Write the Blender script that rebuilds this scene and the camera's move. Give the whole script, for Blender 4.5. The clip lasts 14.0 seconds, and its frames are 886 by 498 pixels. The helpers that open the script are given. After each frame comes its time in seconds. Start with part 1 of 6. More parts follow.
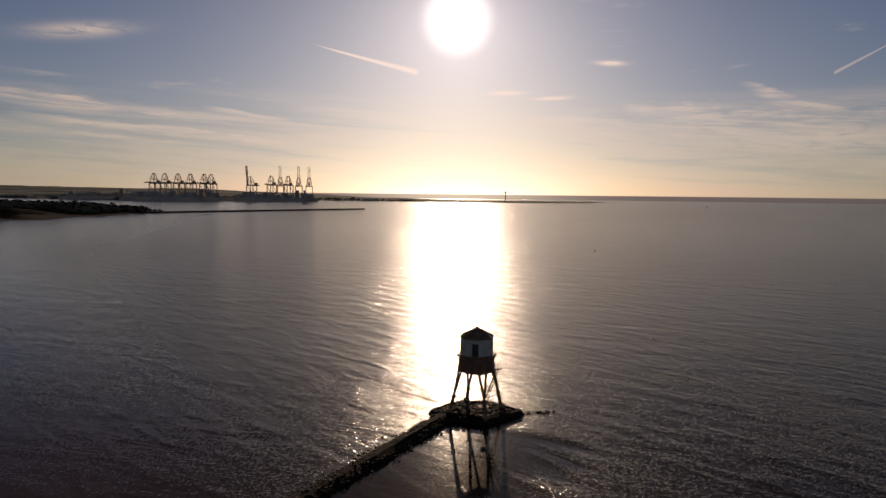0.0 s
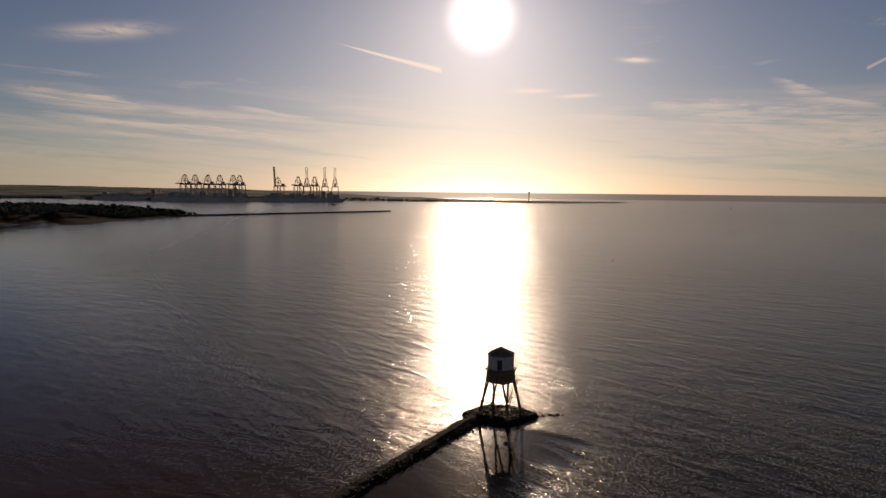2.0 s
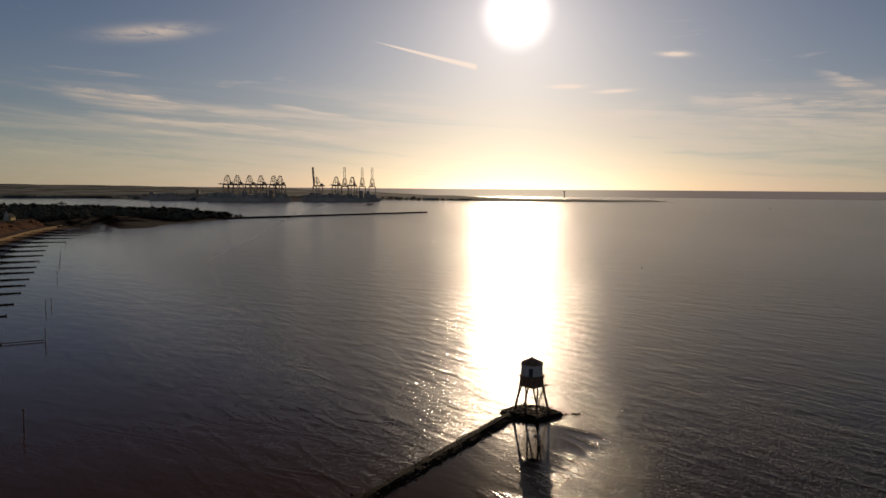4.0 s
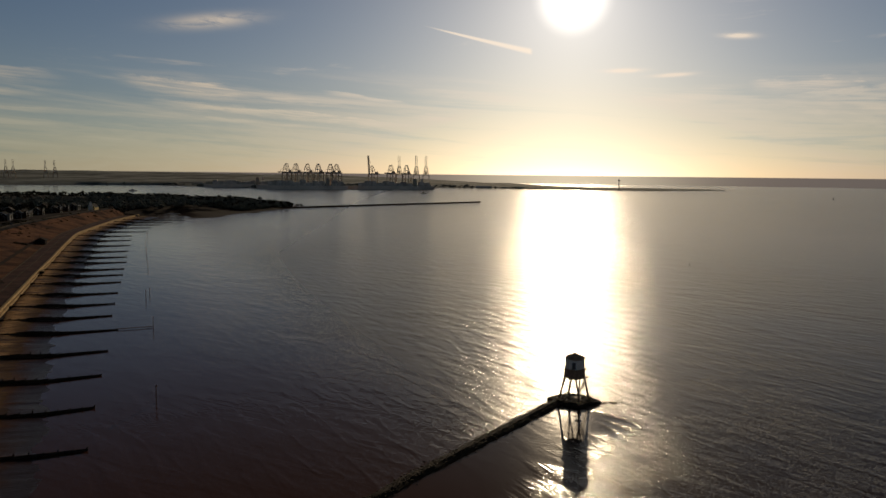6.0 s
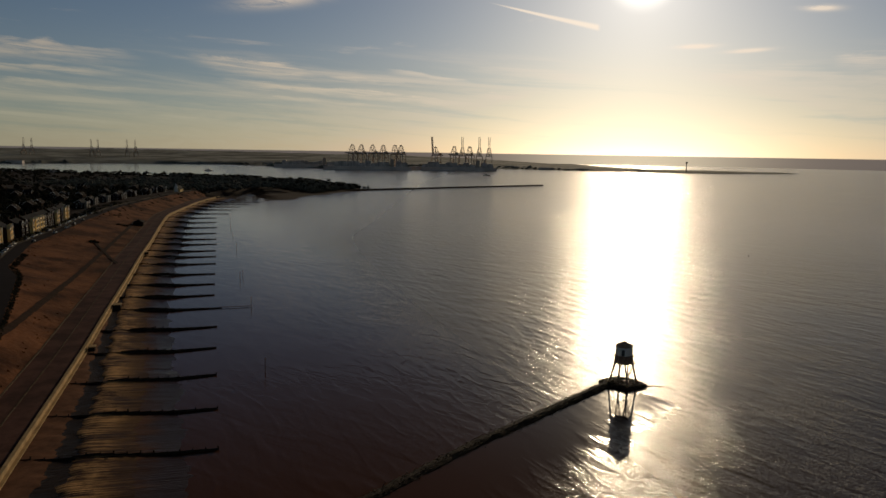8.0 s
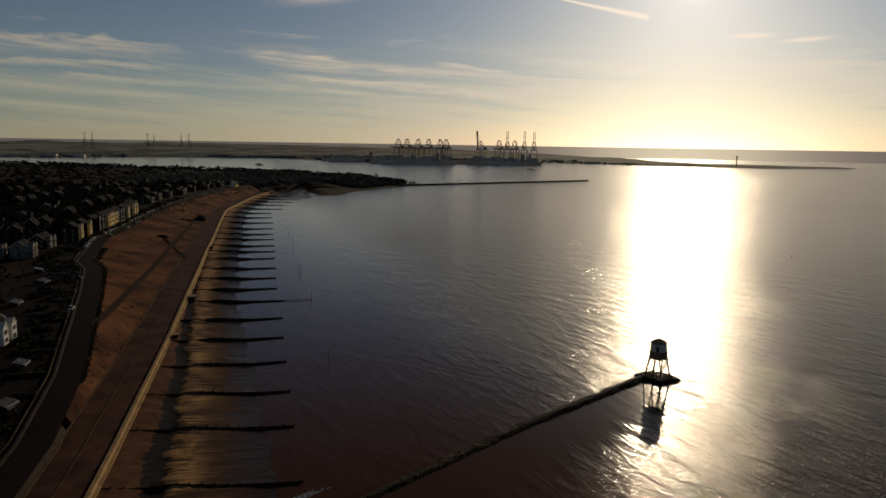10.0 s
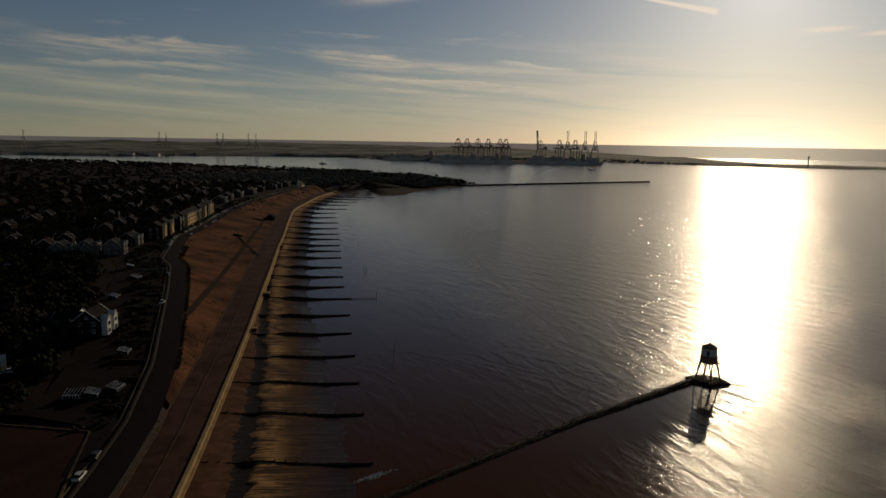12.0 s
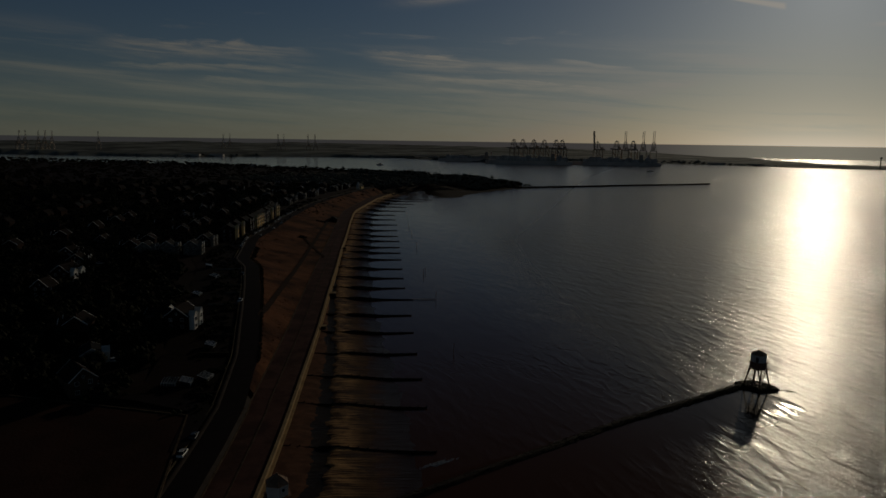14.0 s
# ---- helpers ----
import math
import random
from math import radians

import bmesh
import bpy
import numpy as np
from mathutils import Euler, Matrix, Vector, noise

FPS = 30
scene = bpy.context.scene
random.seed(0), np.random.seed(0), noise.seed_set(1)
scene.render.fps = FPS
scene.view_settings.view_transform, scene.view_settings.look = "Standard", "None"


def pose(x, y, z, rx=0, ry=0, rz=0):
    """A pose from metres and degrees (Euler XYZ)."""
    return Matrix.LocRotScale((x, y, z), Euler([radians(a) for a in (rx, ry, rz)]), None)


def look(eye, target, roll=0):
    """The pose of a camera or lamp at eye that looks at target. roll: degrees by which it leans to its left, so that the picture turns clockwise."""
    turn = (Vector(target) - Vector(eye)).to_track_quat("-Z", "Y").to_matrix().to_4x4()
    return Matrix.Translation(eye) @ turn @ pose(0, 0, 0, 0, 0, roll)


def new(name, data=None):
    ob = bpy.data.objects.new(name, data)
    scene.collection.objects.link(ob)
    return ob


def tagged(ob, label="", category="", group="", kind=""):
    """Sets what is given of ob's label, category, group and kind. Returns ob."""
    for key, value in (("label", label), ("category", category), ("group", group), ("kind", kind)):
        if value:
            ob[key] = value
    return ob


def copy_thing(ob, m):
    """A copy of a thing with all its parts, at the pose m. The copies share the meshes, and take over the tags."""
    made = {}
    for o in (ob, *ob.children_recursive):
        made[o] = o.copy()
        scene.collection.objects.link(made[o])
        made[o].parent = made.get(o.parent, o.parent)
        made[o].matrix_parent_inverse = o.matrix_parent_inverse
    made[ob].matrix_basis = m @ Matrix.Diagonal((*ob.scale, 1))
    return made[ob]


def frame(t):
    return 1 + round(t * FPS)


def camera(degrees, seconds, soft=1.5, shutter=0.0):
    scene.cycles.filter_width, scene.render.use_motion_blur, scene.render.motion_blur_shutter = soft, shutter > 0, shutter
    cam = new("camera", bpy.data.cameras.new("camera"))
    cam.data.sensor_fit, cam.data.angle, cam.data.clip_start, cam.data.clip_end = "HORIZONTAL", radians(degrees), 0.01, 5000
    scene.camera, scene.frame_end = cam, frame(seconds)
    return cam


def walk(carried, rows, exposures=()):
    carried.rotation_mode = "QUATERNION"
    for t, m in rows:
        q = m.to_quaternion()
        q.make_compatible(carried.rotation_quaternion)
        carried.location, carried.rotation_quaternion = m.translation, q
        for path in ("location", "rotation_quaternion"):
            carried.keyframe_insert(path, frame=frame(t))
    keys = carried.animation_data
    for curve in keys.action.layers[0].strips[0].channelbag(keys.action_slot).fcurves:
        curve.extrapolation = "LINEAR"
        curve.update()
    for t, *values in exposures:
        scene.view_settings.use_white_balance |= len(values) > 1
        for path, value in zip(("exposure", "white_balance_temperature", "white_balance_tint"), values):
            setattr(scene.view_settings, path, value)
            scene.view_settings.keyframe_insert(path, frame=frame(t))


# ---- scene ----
cam = camera(66.8, 14.0)

PATH = [
    (0, (-1.726, -99.383, 33.38), (-1.796, -97.391, 33.217), 0.6),
    (0.5, (-2.076, -105.801, 35.628), (-2.159, -103.81, 35.466), 0.6),
    (1, (-2.25, -112.115, 37.871), (-2.349, -110.124, 37.706), 0.6),
    (1.5, (-2.572, -118.666, 40.114), (-2.691, -116.676, 39.947), 0.6),
    (2, (-2.423, -124.389, 42.296), (-2.562, -122.401, 42.127), 0.6),
    (4.5, (-1.814, -158.571, 53.882), (-2.092, -156.599, 53.697), 0.4),
    (5, (-1.215, -164.212, 55.76), (-1.533, -162.248, 55.566), 0.4),
    (5.5, (-0.715, -170.886, 58.075), (-1.073, -168.929, 57.868), 0.5),
    (6, (-0.177, -177.473, 60.206), (-0.571, -175.524, 59.985), 0.6),
    (6.5, (0.532, -183.921, 62.387), (0.099, -181.983, 62.15), 0.7),
    (7, (1.363, -190.382, 64.617), (0.885, -188.457, 64.363), 0.8),
    (7.5, (2.438, -196.833, 66.726), (1.915, -194.921, 66.457), 0.9),
    (8, (3.368, -203.164, 68.749), (2.801, -201.267, 68.465), 0.9),
    (10.5, (8.465, -224.967, 75.492), (7.741, -223.129, 75.182), 0.9),
    (11, (9.785, -228.475, 76.653), (9.017, -226.654, 76.341), 0.9),
    (11.5, (10.905, -232.045, 77.743), (10.096, -230.242, 77.43), 0.9),
    (12, (12.001, -235.0, 78.754), (11.154, -233.216, 78.44), 0.9),
    (12.5, (13.052, -238.748, 80.092), (12.166, -236.983, 79.776), 0.8),
    (13, (14.279, -242.315, 81.274), (13.357, -240.569, 80.957), 0.8),
    (13.5, (15.795, -246.103, 82.544), (14.838, -244.376, 82.227), 0.8),
    (14, (17.099, -249.379, 83.511), (16.11, -247.67, 83.194), 0.8),
]

EXPOSURES = [(0, -0.05, 6450, 22), (2.2, -0.05, 6450, 21), (6.5, 0.0, 6420, 9), (11.2, 0.0, 6400, 9), (12.0, -0.24, 6350, 9), (13.0, -0.70, 6150, 8), (13.5, -1.18, 5950, 6),
             (14.0, -1.80, 5700, 4)]
walk(cam, [(t, look(eye, target, roll)) for t, eye, target, roll in PATH], EXPOSURES)

# ---- world and sun ----
SUN_AZ, SUN_EL = -1.0, 14.2          # degrees from +y towards +x, and above the horizon
SUN_DIR = Vector((math.sin(radians(SUN_AZ)) * math.cos(radians(SUN_EL)),
                  math.cos(radians(SUN_AZ)) * math.cos(radians(SUN_EL)), math.sin(radians(SUN_EL))))


class Nodes:
    """Short ways to add nodes to a tree."""

    def __init__(self, tree):
        self.tree = tree

    def add(self, kind, operation=""):
        n = self.tree.nodes.new(kind)
        if operation:
            n.operation = operation
        return n

    def put(self, socket, value):
        if isinstance(value, bpy.types.NodeSocket):
            self.tree.links.new(value, socket)
        else:
            socket.default_value = value

    def math(self, op, a, b=0.0, c=0.0, clamp=False):
        n = self.add("ShaderNodeMath", op)
        n.use_clamp = clamp
        self.put(n.inputs[0], a)
        self.put(n.inputs[1], b)
        self.put(n.inputs[2], c)
        return n.outputs[0]

    def mix(self, fac, a, b, blend="MIX"):
        n = self.add("ShaderNodeMix")
        n.data_type, n.blend_type = "RGBA", blend
        self.put(n.inputs[0], fac)
        self.put(n.inputs[6], a)
        self.put(n.inputs[7], b)
        return n.outputs[2]

    def noise(self, vec, scale, detail=3.0, rough=0.55, distort=0.0):
        n = self.add("ShaderNodeTexNoise")
        if vec is not None:
            self.put(n.inputs["Vector"], vec)
        n.inputs["Scale"].default_value = scale
        n.inputs["Detail"].default_value = detail
        n.inputs["Roughness"].default_value = rough
        n.inputs["Distortion"].default_value = distort
        return n.outputs["Fac"]

    def ramp(self, value, lo, hi, a=0.0, b=1.0):
        n = self.add("ShaderNodeMapRange")
        n.interpolation_type = "SMOOTHSTEP"
        self.put(n.inputs[0], value)
        for i, v in enumerate((lo, hi, a, b)):
            n.inputs[i + 1].default_value = v
        return n.outputs[0]

    def mapping(self, vec, scale=(1, 1, 1), rot=(0, 0, 0)):
        """Turns first, then stretches."""
        turn = self.add("ShaderNodeMapping")
        self.put(turn.inputs[0], vec)
        turn.inputs["Rotation"].default_value = [radians(a) for a in rot]
        n = self.add("ShaderNodeMapping")
        self.put(n.inputs[0], turn.outputs[0])
        n.inputs["Scale"].default_value = scale
        return n.outputs[0]

    def vec(self, x, y, z):
        n = self.add("ShaderNodeCombineXYZ")
        for i, v in enumerate((x, y, z)):
            self.put(n.inputs[i], v)
        return n.outputs[0]


def rgb(r, g, b):
    return (r, g, b, 1.0)


def make_world():
    world = bpy.data.worlds.new("evening_sky")
    scene.world = world
    world.use_nodes = True
    tree = world.node_tree
    tree.nodes.clear()
    N = Nodes(tree)
    out = N.add("ShaderNodeOutputWorld")
    back = N.add("ShaderNodeBackground")
    tree.links.new(back.outputs[0], out.inputs[0])
    sky = N.add("ShaderNodeTexSky")
    sky.sky_type, sky.sun_disc = "NISHITA", False
    sky.sun_elevation, sky.sun_rotation = radians(SUN_EL), radians(SUN_AZ)
    sky.air_density, sky.dust_density, sky.ozone_density, sky.altitude = 1.0, 0.7, 2.0, 60
    coord = N.add("ShaderNodeTexCoord").outputs["Generated"]
    nrm = N.add("ShaderNodeVectorMath", operation="NORMALIZE")
    N.put(nrm.inputs[0], coord)
    sep = N.add("ShaderNodeSeparateXYZ")
    N.put(sep.inputs[0], nrm.outputs[0])
    x, y, z = sep.outputs
    deg = 180 / math.pi
    az = N.math("MULTIPLY", N.math("ARCTAN2", x, y), deg)
    el = N.math("MULTIPLY", N.math("ARCSINE", z), deg)
    dot = N.add("ShaderNodeVectorMath", operation="DOT_PRODUCT")
    N.put(dot.inputs[0], nrm.outputs[0])
    dot.inputs[1].default_value = SUN_DIR
    ang = N.math("MULTIPLY", N.math("ARCCOSINE", N.math("MINIMUM", dot.outputs["Value"], 1.0)), deg)

    def falloff(v, width):
        return N.math("EXPONENT", N.math("DIVIDE", v, -width))

    base = N.mix(1.0, sky.outputs[0], rgb(*SKY), "MULTIPLY")
    deep = N.ramp(el, 12.0, 36.0, 1.0, 0.32)
    base = N.mix(1.0, base, N.vec(deep, N.math("MULTIPLY", deep, N.ramp(el, 16.0, 34.0, 1.0, 0.90)), N.math("MULTIPLY", deep, N.ramp(el, 15.0, 32.0, 1.0, 0.68))), "MULTIPLY")
    # haze low over the horizon, brightest under the sun
    low = falloff(N.math("MAXIMUM", el, 0.0), 4.5)
    az_s = N.math("DIVIDE", N.math("SUBTRACT", az, SUN_AZ), 30.0)
    side = N.math("EXPONENT", N.math("MULTIPLY", N.math("MULTIPLY", az_s, az_s), -1.0))
    # pale peach haze takes the yellow out of the low sky
    grey = N.add("ShaderNodeRGBToBW")
    N.put(grey.inputs[0], base)
    hazy = N.mix(1.0, rgb(1.06, 0.90, 0.66), N.vec(grey.outputs[0], grey.outputs[0], grey.outputs[0]), "MULTIPLY")
    base = N.mix(N.math("MULTIPLY", N.ramp(el, 9.0, 2.0, 0.0, 0.40), N.math("MULTIPLY", side, side)), base, hazy)
    glow = N.math("MULTIPLY", low, N.math("MULTIPLY_ADD", side, 0.03, 0.12))
    base = N.mix(1.0, base, N.mix(1.0, N.mix(side, rgb(1.0, 0.91, 0.60), rgb(1.0, 0.85, 0.75)), N.vec(glow, glow, glow), "MULTIPLY"), "ADD")
    az_t = N.math("DIVIDE", N.math("SUBTRACT", az, SUN_AZ), 8.0)
    tight = N.math("EXPONENT", N.math("MULTIPLY", N.math("MULTIPLY", az_t, az_t), -1.0))
    hot = N.math("MULTIPLY", N.math("MULTIPLY", falloff(N.math("MAXIMUM", el, 0.0), 1.3), tight), 0.6)
    base = N.mix(1.0, base, N.mix(1.0, rgb(1.0, 0.90, 0.80), N.vec(hot, hot, hot), "MULTIPLY"), "ADD")
    # the sun's glare in thin haze
    core = N.ramp(ang, 3.5, 0.3, 0.0, 1.1)
    ring = N.math("MULTIPLY", falloff(ang, 2.8), 0.60)
    wide = N.math("MULTIPLY", falloff(ang, 10.0), 0.04)
    total = N.math("ADD", N.math("ADD", core, ring), wide)
    base = N.mix(1.0, base, N.mix(1.0, rgb(1.0, 0.90, 0.80), N.vec(total, total, total), "MULTIPLY"), "ADD")

    # thin high cloud: long streaks that sink to one side
    lean = N.math("MULTIPLY_ADD", az, 0.055, el)
    p1 = N.vec(N.math("MULTIPLY", az, 0.045), N.math("MULTIPLY", lean, 0.75), 1.7)
    streaks = N.noise(p1, 1.0, 6.0, 0.62, 0.35)
    band = N.math("MULTIPLY", N.ramp(el, 0.6, 2.4), N.ramp(el, 8.8, 6.0))
    cirrus = N.math("MULTIPLY", N.math("MULTIPLY", N.ramp(streaks, 0.42, 0.66), band), 0.6)
    p2 = N.vec(N.math("MULTIPLY", az, 0.10), N.math("MULTIPLY", el, 0.55), 5.2)
    wisps = N.math("MULTIPLY", N.ramp(N.noise(p2, 1.0, 5.0, 0.6, 0.4), 0.60, 0.80),
                   N.math("MULTIPLY", N.ramp(el, 4.0, 8.0), N.ramp(el, 20.0, 12.0)))
    cover = N.math("MAXIMUM", cirrus, N.math("MULTIPLY", wisps, 0.45))
    ragged = N.noise(N.vec(N.math("MULTIPLY", az, 0.35), N.math("MULTIPLY", lean, 1.6), 9.0), 1.0, 5.0, 0.65, 0.5)

    def cloud(caz, cel, raz, rel, tilt, strength, mask):
        a = N.math("SUBTRACT", az, caz)
        e = N.math("SUBTRACT", N.math("SUBTRACT", el, cel), N.math("MULTIPLY", a, tilt))
        q = N.math("ADD", N.math("POWER", N.math("ABSOLUTE", N.math("DIVIDE", a, raz)), 2.0),
                   N.math("POWER", N.math("ABSOLUTE", N.math("DIVIDE", e, rel)), 2.0))
        body = N.math("EXPONENT", N.math("MULTIPLY", q, -1.3))
        m = N.math("MULTIPLY", N.math("MULTIPLY", body, strength * 1.7), N.ramp(ragged, 0.22, 0.55))
        return N.math("MAXIMUM", mask, m)

    for c in CLOUDS:
        cover = cloud(*c, cover)
    # long bands of high cloud, each a bowed line with torn edges
    wander = N.noise(N.vec(N.math("MULTIPLY", az, 0.16), N.math("MULTIPLY", el, 0.5), 7.7), 1.0, 2.0, 0.5, 0.8)
    torn = N.math("ADD", N.math("MULTIPLY_ADD", ragged, 2.6, -1.3), N.math("MULTIPLY_ADD", wander, 5.0, -2.5))
    fibres = N.noise(N.vec(N.math("MULTIPLY", az, 0.22), N.math("MULTIPLY", lean, 3.4), 3.3), 1.0, 4.0, 0.6, 0.6)
    for a0, e0, a1, e1, bow, w, strength in STREAKS:
        s = N.math("DIVIDE", N.math("SUBTRACT", az, a0), a1 - a0)
        arc = N.math("MULTIPLY", N.math("MULTIPLY", s, N.math("SUBTRACT", 1.0, s)), 4 * bow)
        mid = N.math("ADD", N.math("MULTIPLY_ADD", s, e1 - e0, e0), arc)
        off = N.math("ADD", N.math("DIVIDE", N.math("SUBTRACT", el, mid), w), torn)
        # firm upper edge, long soft fall below
        body = N.math("MULTIPLY", N.ramp(off, 1.3, 0.2), N.ramp(off, -3.6, 0.2))
        ends = N.math("MULTIPLY", N.ramp(s, -0.06, 0.22), N.ramp(s, 1.06, 0.6))
        m = N.math("MULTIPLY", N.math("MULTIPLY", body, ends), N.ramp(fibres, 0.3, 0.62, 0.25, 1.0))
        cover = N.math("MAXIMUM", cover, N.math("MULTIPLY", m, strength))
    # vapour trails: thin straight lines between two points of the sky
    for a0, e0, a1, e1, w, strength in TRAILS:
        slope = (e1 - e0) / (a1 - a0)
        s = N.math("DIVIDE", N.math("SUBTRACT", az, a0), a1 - a0)
        off = N.math("ABSOLUTE", N.math("SUBTRACT", N.math("SUBTRACT", el, e0), N.math("MULTIPLY", N.math("SUBTRACT", az, a0), slope)))
        width = N.math("MULTIPLY_ADD", N.math("ADD", s, 0.1), w, 0.02)
        line = N.math("MULTIPLY", N.ramp(N.math("DIVIDE", off, width), 1.0, 0.2),
                      N.math("MULTIPLY", N.ramp(s, -0.05, 0.3), N.ramp(s, 1.01, 0.97)))
        cover = N.math("MAXIMUM", cover, N.math("MULTIPLY", line, strength))
    cover = N.math("MAXIMUM", cover, N.math("MULTIPLY", N.math("MULTIPLY", N.ramp(el, 6.8, 3.2), N.math("MULTIPLY_ADD", side, 0.65, 0.35)), N.ramp(ragged, 0.2, 0.8, 0.35, 0.8)))
    lit = N.math("ADD", N.math("MULTIPLY_ADD", falloff(ang, 34.0), 0.70, 0.22), N.math("MULTIPLY", falloff(ang, 11.0), 0.30))
    tone = N.mix(N.ramp(el, 1.0, 9.0), N.mix(side, rgb(0.98, 0.91, 0.64), rgb(1.0, 0.84, 0.66)), rgb(1.0, 0.84, 0.68))
    base = N.mix(cover, base, N.mix(1.0, tone, N.vec(lit, lit, lit), "MULTIPLY"), "LIGHTEN")
    # duller gaps between the long bands of thin cloud
    gaps = N.math("MULTIPLY", N.math("MULTIPLY", N.ramp(streaks, 0.52, 0.36), N.math("MULTIPLY", N.ramp(el, 0.3, 1.6), N.ramp(el, 7.5, 5.0))), N.ramp(ang, 5.0, 14.0, 0.0, 0.5))
    base = N.mix(gaps, base, N.mix(1.0, base, rgb(0.66, 0.80, 0.92), "MULTIPLY"))
    # sea and land lost in the haze under the horizon
    sea = N.mix(side, rgb(0.10, 0.088, 0.080), rgb(0.17, 0.135, 0.115))
    # sun glitter beyond the sea sheet, painted as a bright strip
    sea = N.mix(N.math("MULTIPLY", tight, 0.9), sea, rgb(0.80, 0.66, 0.46))
    base = N.mix(N.ramp(el, 0.03, -0.05), base, sea)
    tree.links.new(base, back.inputs[0])
    back.inputs[1].default_value = 1.0


SKY = (0.0262, 0.0282, 0.0328)
STREAKS = [  # azimuth and elevation of both ends, bow, half width, strength
    (-37.0, 7.0, -25.5, 6.15, 0.0, 0.30, 1.0), (-35.5, 5.35, -8.0, 3.25, 0.42, 0.26, 1.0), (-27.0, 6.3, -17.5, 5.4, 0.0, 0.16, 0.8),
    (-21.5, 6.7, -13.5, 5.75, 0.0, 0.15, 0.75), (-15.5, 4.75, 4.0, 2.6, 0.75, 0.28, 1.0), (-57.0, 6.9, -40.0, 6.35, 0.45, 0.40, 0.85),
    (-57.0, 5.3, -39.5, 5.4, 0.22, 0.20, 0.8), (-51.0, 4.55, -39.0, 4.25, 0.0, 0.18, 0.7), (-25.5, 5.9, -19.0, 5.3, 0.15, 0.16, 0.7),
    (-34.0, 4.3, -14.0, 3.1, 0.2, 0.20, 0.7), (12.5, 7.3, 20.5, 6.6, 0.12, 0.42, 0.8), (21.5, 8.7, 31.5, 5.5, -0.35, 0.42, 0.8),
    (13.0, 5.6, 36.0, 5.2, 0.2, 1.1, 0.8), (13.0, 0.95, 34.0, 0.75, 0.0, 0.16, 0.7),
]
CLOUDS = [  # azimuth, elevation, their radii, tilt, strength
    (-30.1, 11.6, 3.4, 0.55, 0.14, 0.55), (11.5, 10.65, 1.2, 0.22, -0.08, 0.8), (3.2, 8.4, 1.5, 0.18, 0.0, 0.9),
    (6.9, 7.95, 1.6, 0.16, 0.03, 0.8), (-3.8, 5.35, 2.3, 0.25, -0.03, 0.9), (2.8, 3.95, 2.0, 0.30, 0.0, 0.9),
    (8.9, 3.25, 2.9, 0.16, -0.01, 0.8), (27.0, 4.3, 10.0, 1.6, 0.0, 0.55),
]
TRAILS = [(-13.1, 12.0, -4.2, 10.0, 0.30, 1.0), (31.5, 11.0, 27.6, 9.0, 0.16, 0.6)]
make_world()
sun_data = bpy.data.lights.new("sun", "SUN")
sun_data.energy, sun_data.angle, sun_data.color = 1.35, radians(0.53), (1.0, 0.77, 0.50)
sun = new("sun", sun_data)
sun.matrix_world = look(SUN_DIR * 100, (0, 0, 0))


# ---- materials ----
def material(name, colour, rough=0.8, spread=0.25, scale=1.0, bump=0.02, metal=0.0, second=None, grain=12.0, per_object=0.0):
    """A surface with large stains and fine grain; scale is in features per metre."""
    m = bpy.data.materials.new(name)
    m.use_nodes = True
    tree = m.node_tree
    N = Nodes(tree)
    bsdf = tree.nodes["Principled BSDF"]
    where = N.add("ShaderNodeNewGeometry").outputs["Position"]
    big = N.noise(where, scale, 4.0, 0.6, 0.2)
    fine = N.noise(where, scale * grain, 4.0, 0.6)
    dark = tuple(c * (1 - spread) for c in colour)
    light = tuple(min(1, c * (1 + spread)) for c in colour)
    if second:
        light = second
    c = N.mix(N.ramp(big, 0.3, 0.7), rgb(*dark), rgb(*light))
    c = N.mix(N.math("MULTIPLY", N.ramp(fine, 0.35, 0.7), 0.35), c, rgb(*tuple(v * (1 - 0.8 * spread) for v in colour)))
    if per_object:
        rnd = N.add("ShaderNodeObjectInfo").outputs["Random"]
        k = N.math("MULTIPLY_ADD", rnd, 2 * per_object, 1 - per_object)
        c = N.mix(1.0, c, N.vec(k, k, k), "MULTIPLY")
    tree.links.new(c, bsdf.inputs["Base Color"])
    bsdf.inputs["Roughness"].default_value = rough
    bsdf.inputs["Metallic"].default_value = metal
    bsdf.inputs["Specular IOR Level"].default_value = 0.5 if rough < 0.6 else 0.08
    if bump:
        b = N.add("ShaderNodeBump")
        b.inputs["Distance"].default_value = bump
        tree.links.new(N.math("ADD", fine, big), b.inputs["Height"])
        tree.links.new(b.outputs[0], bsdf.inputs["Normal"])
    return m


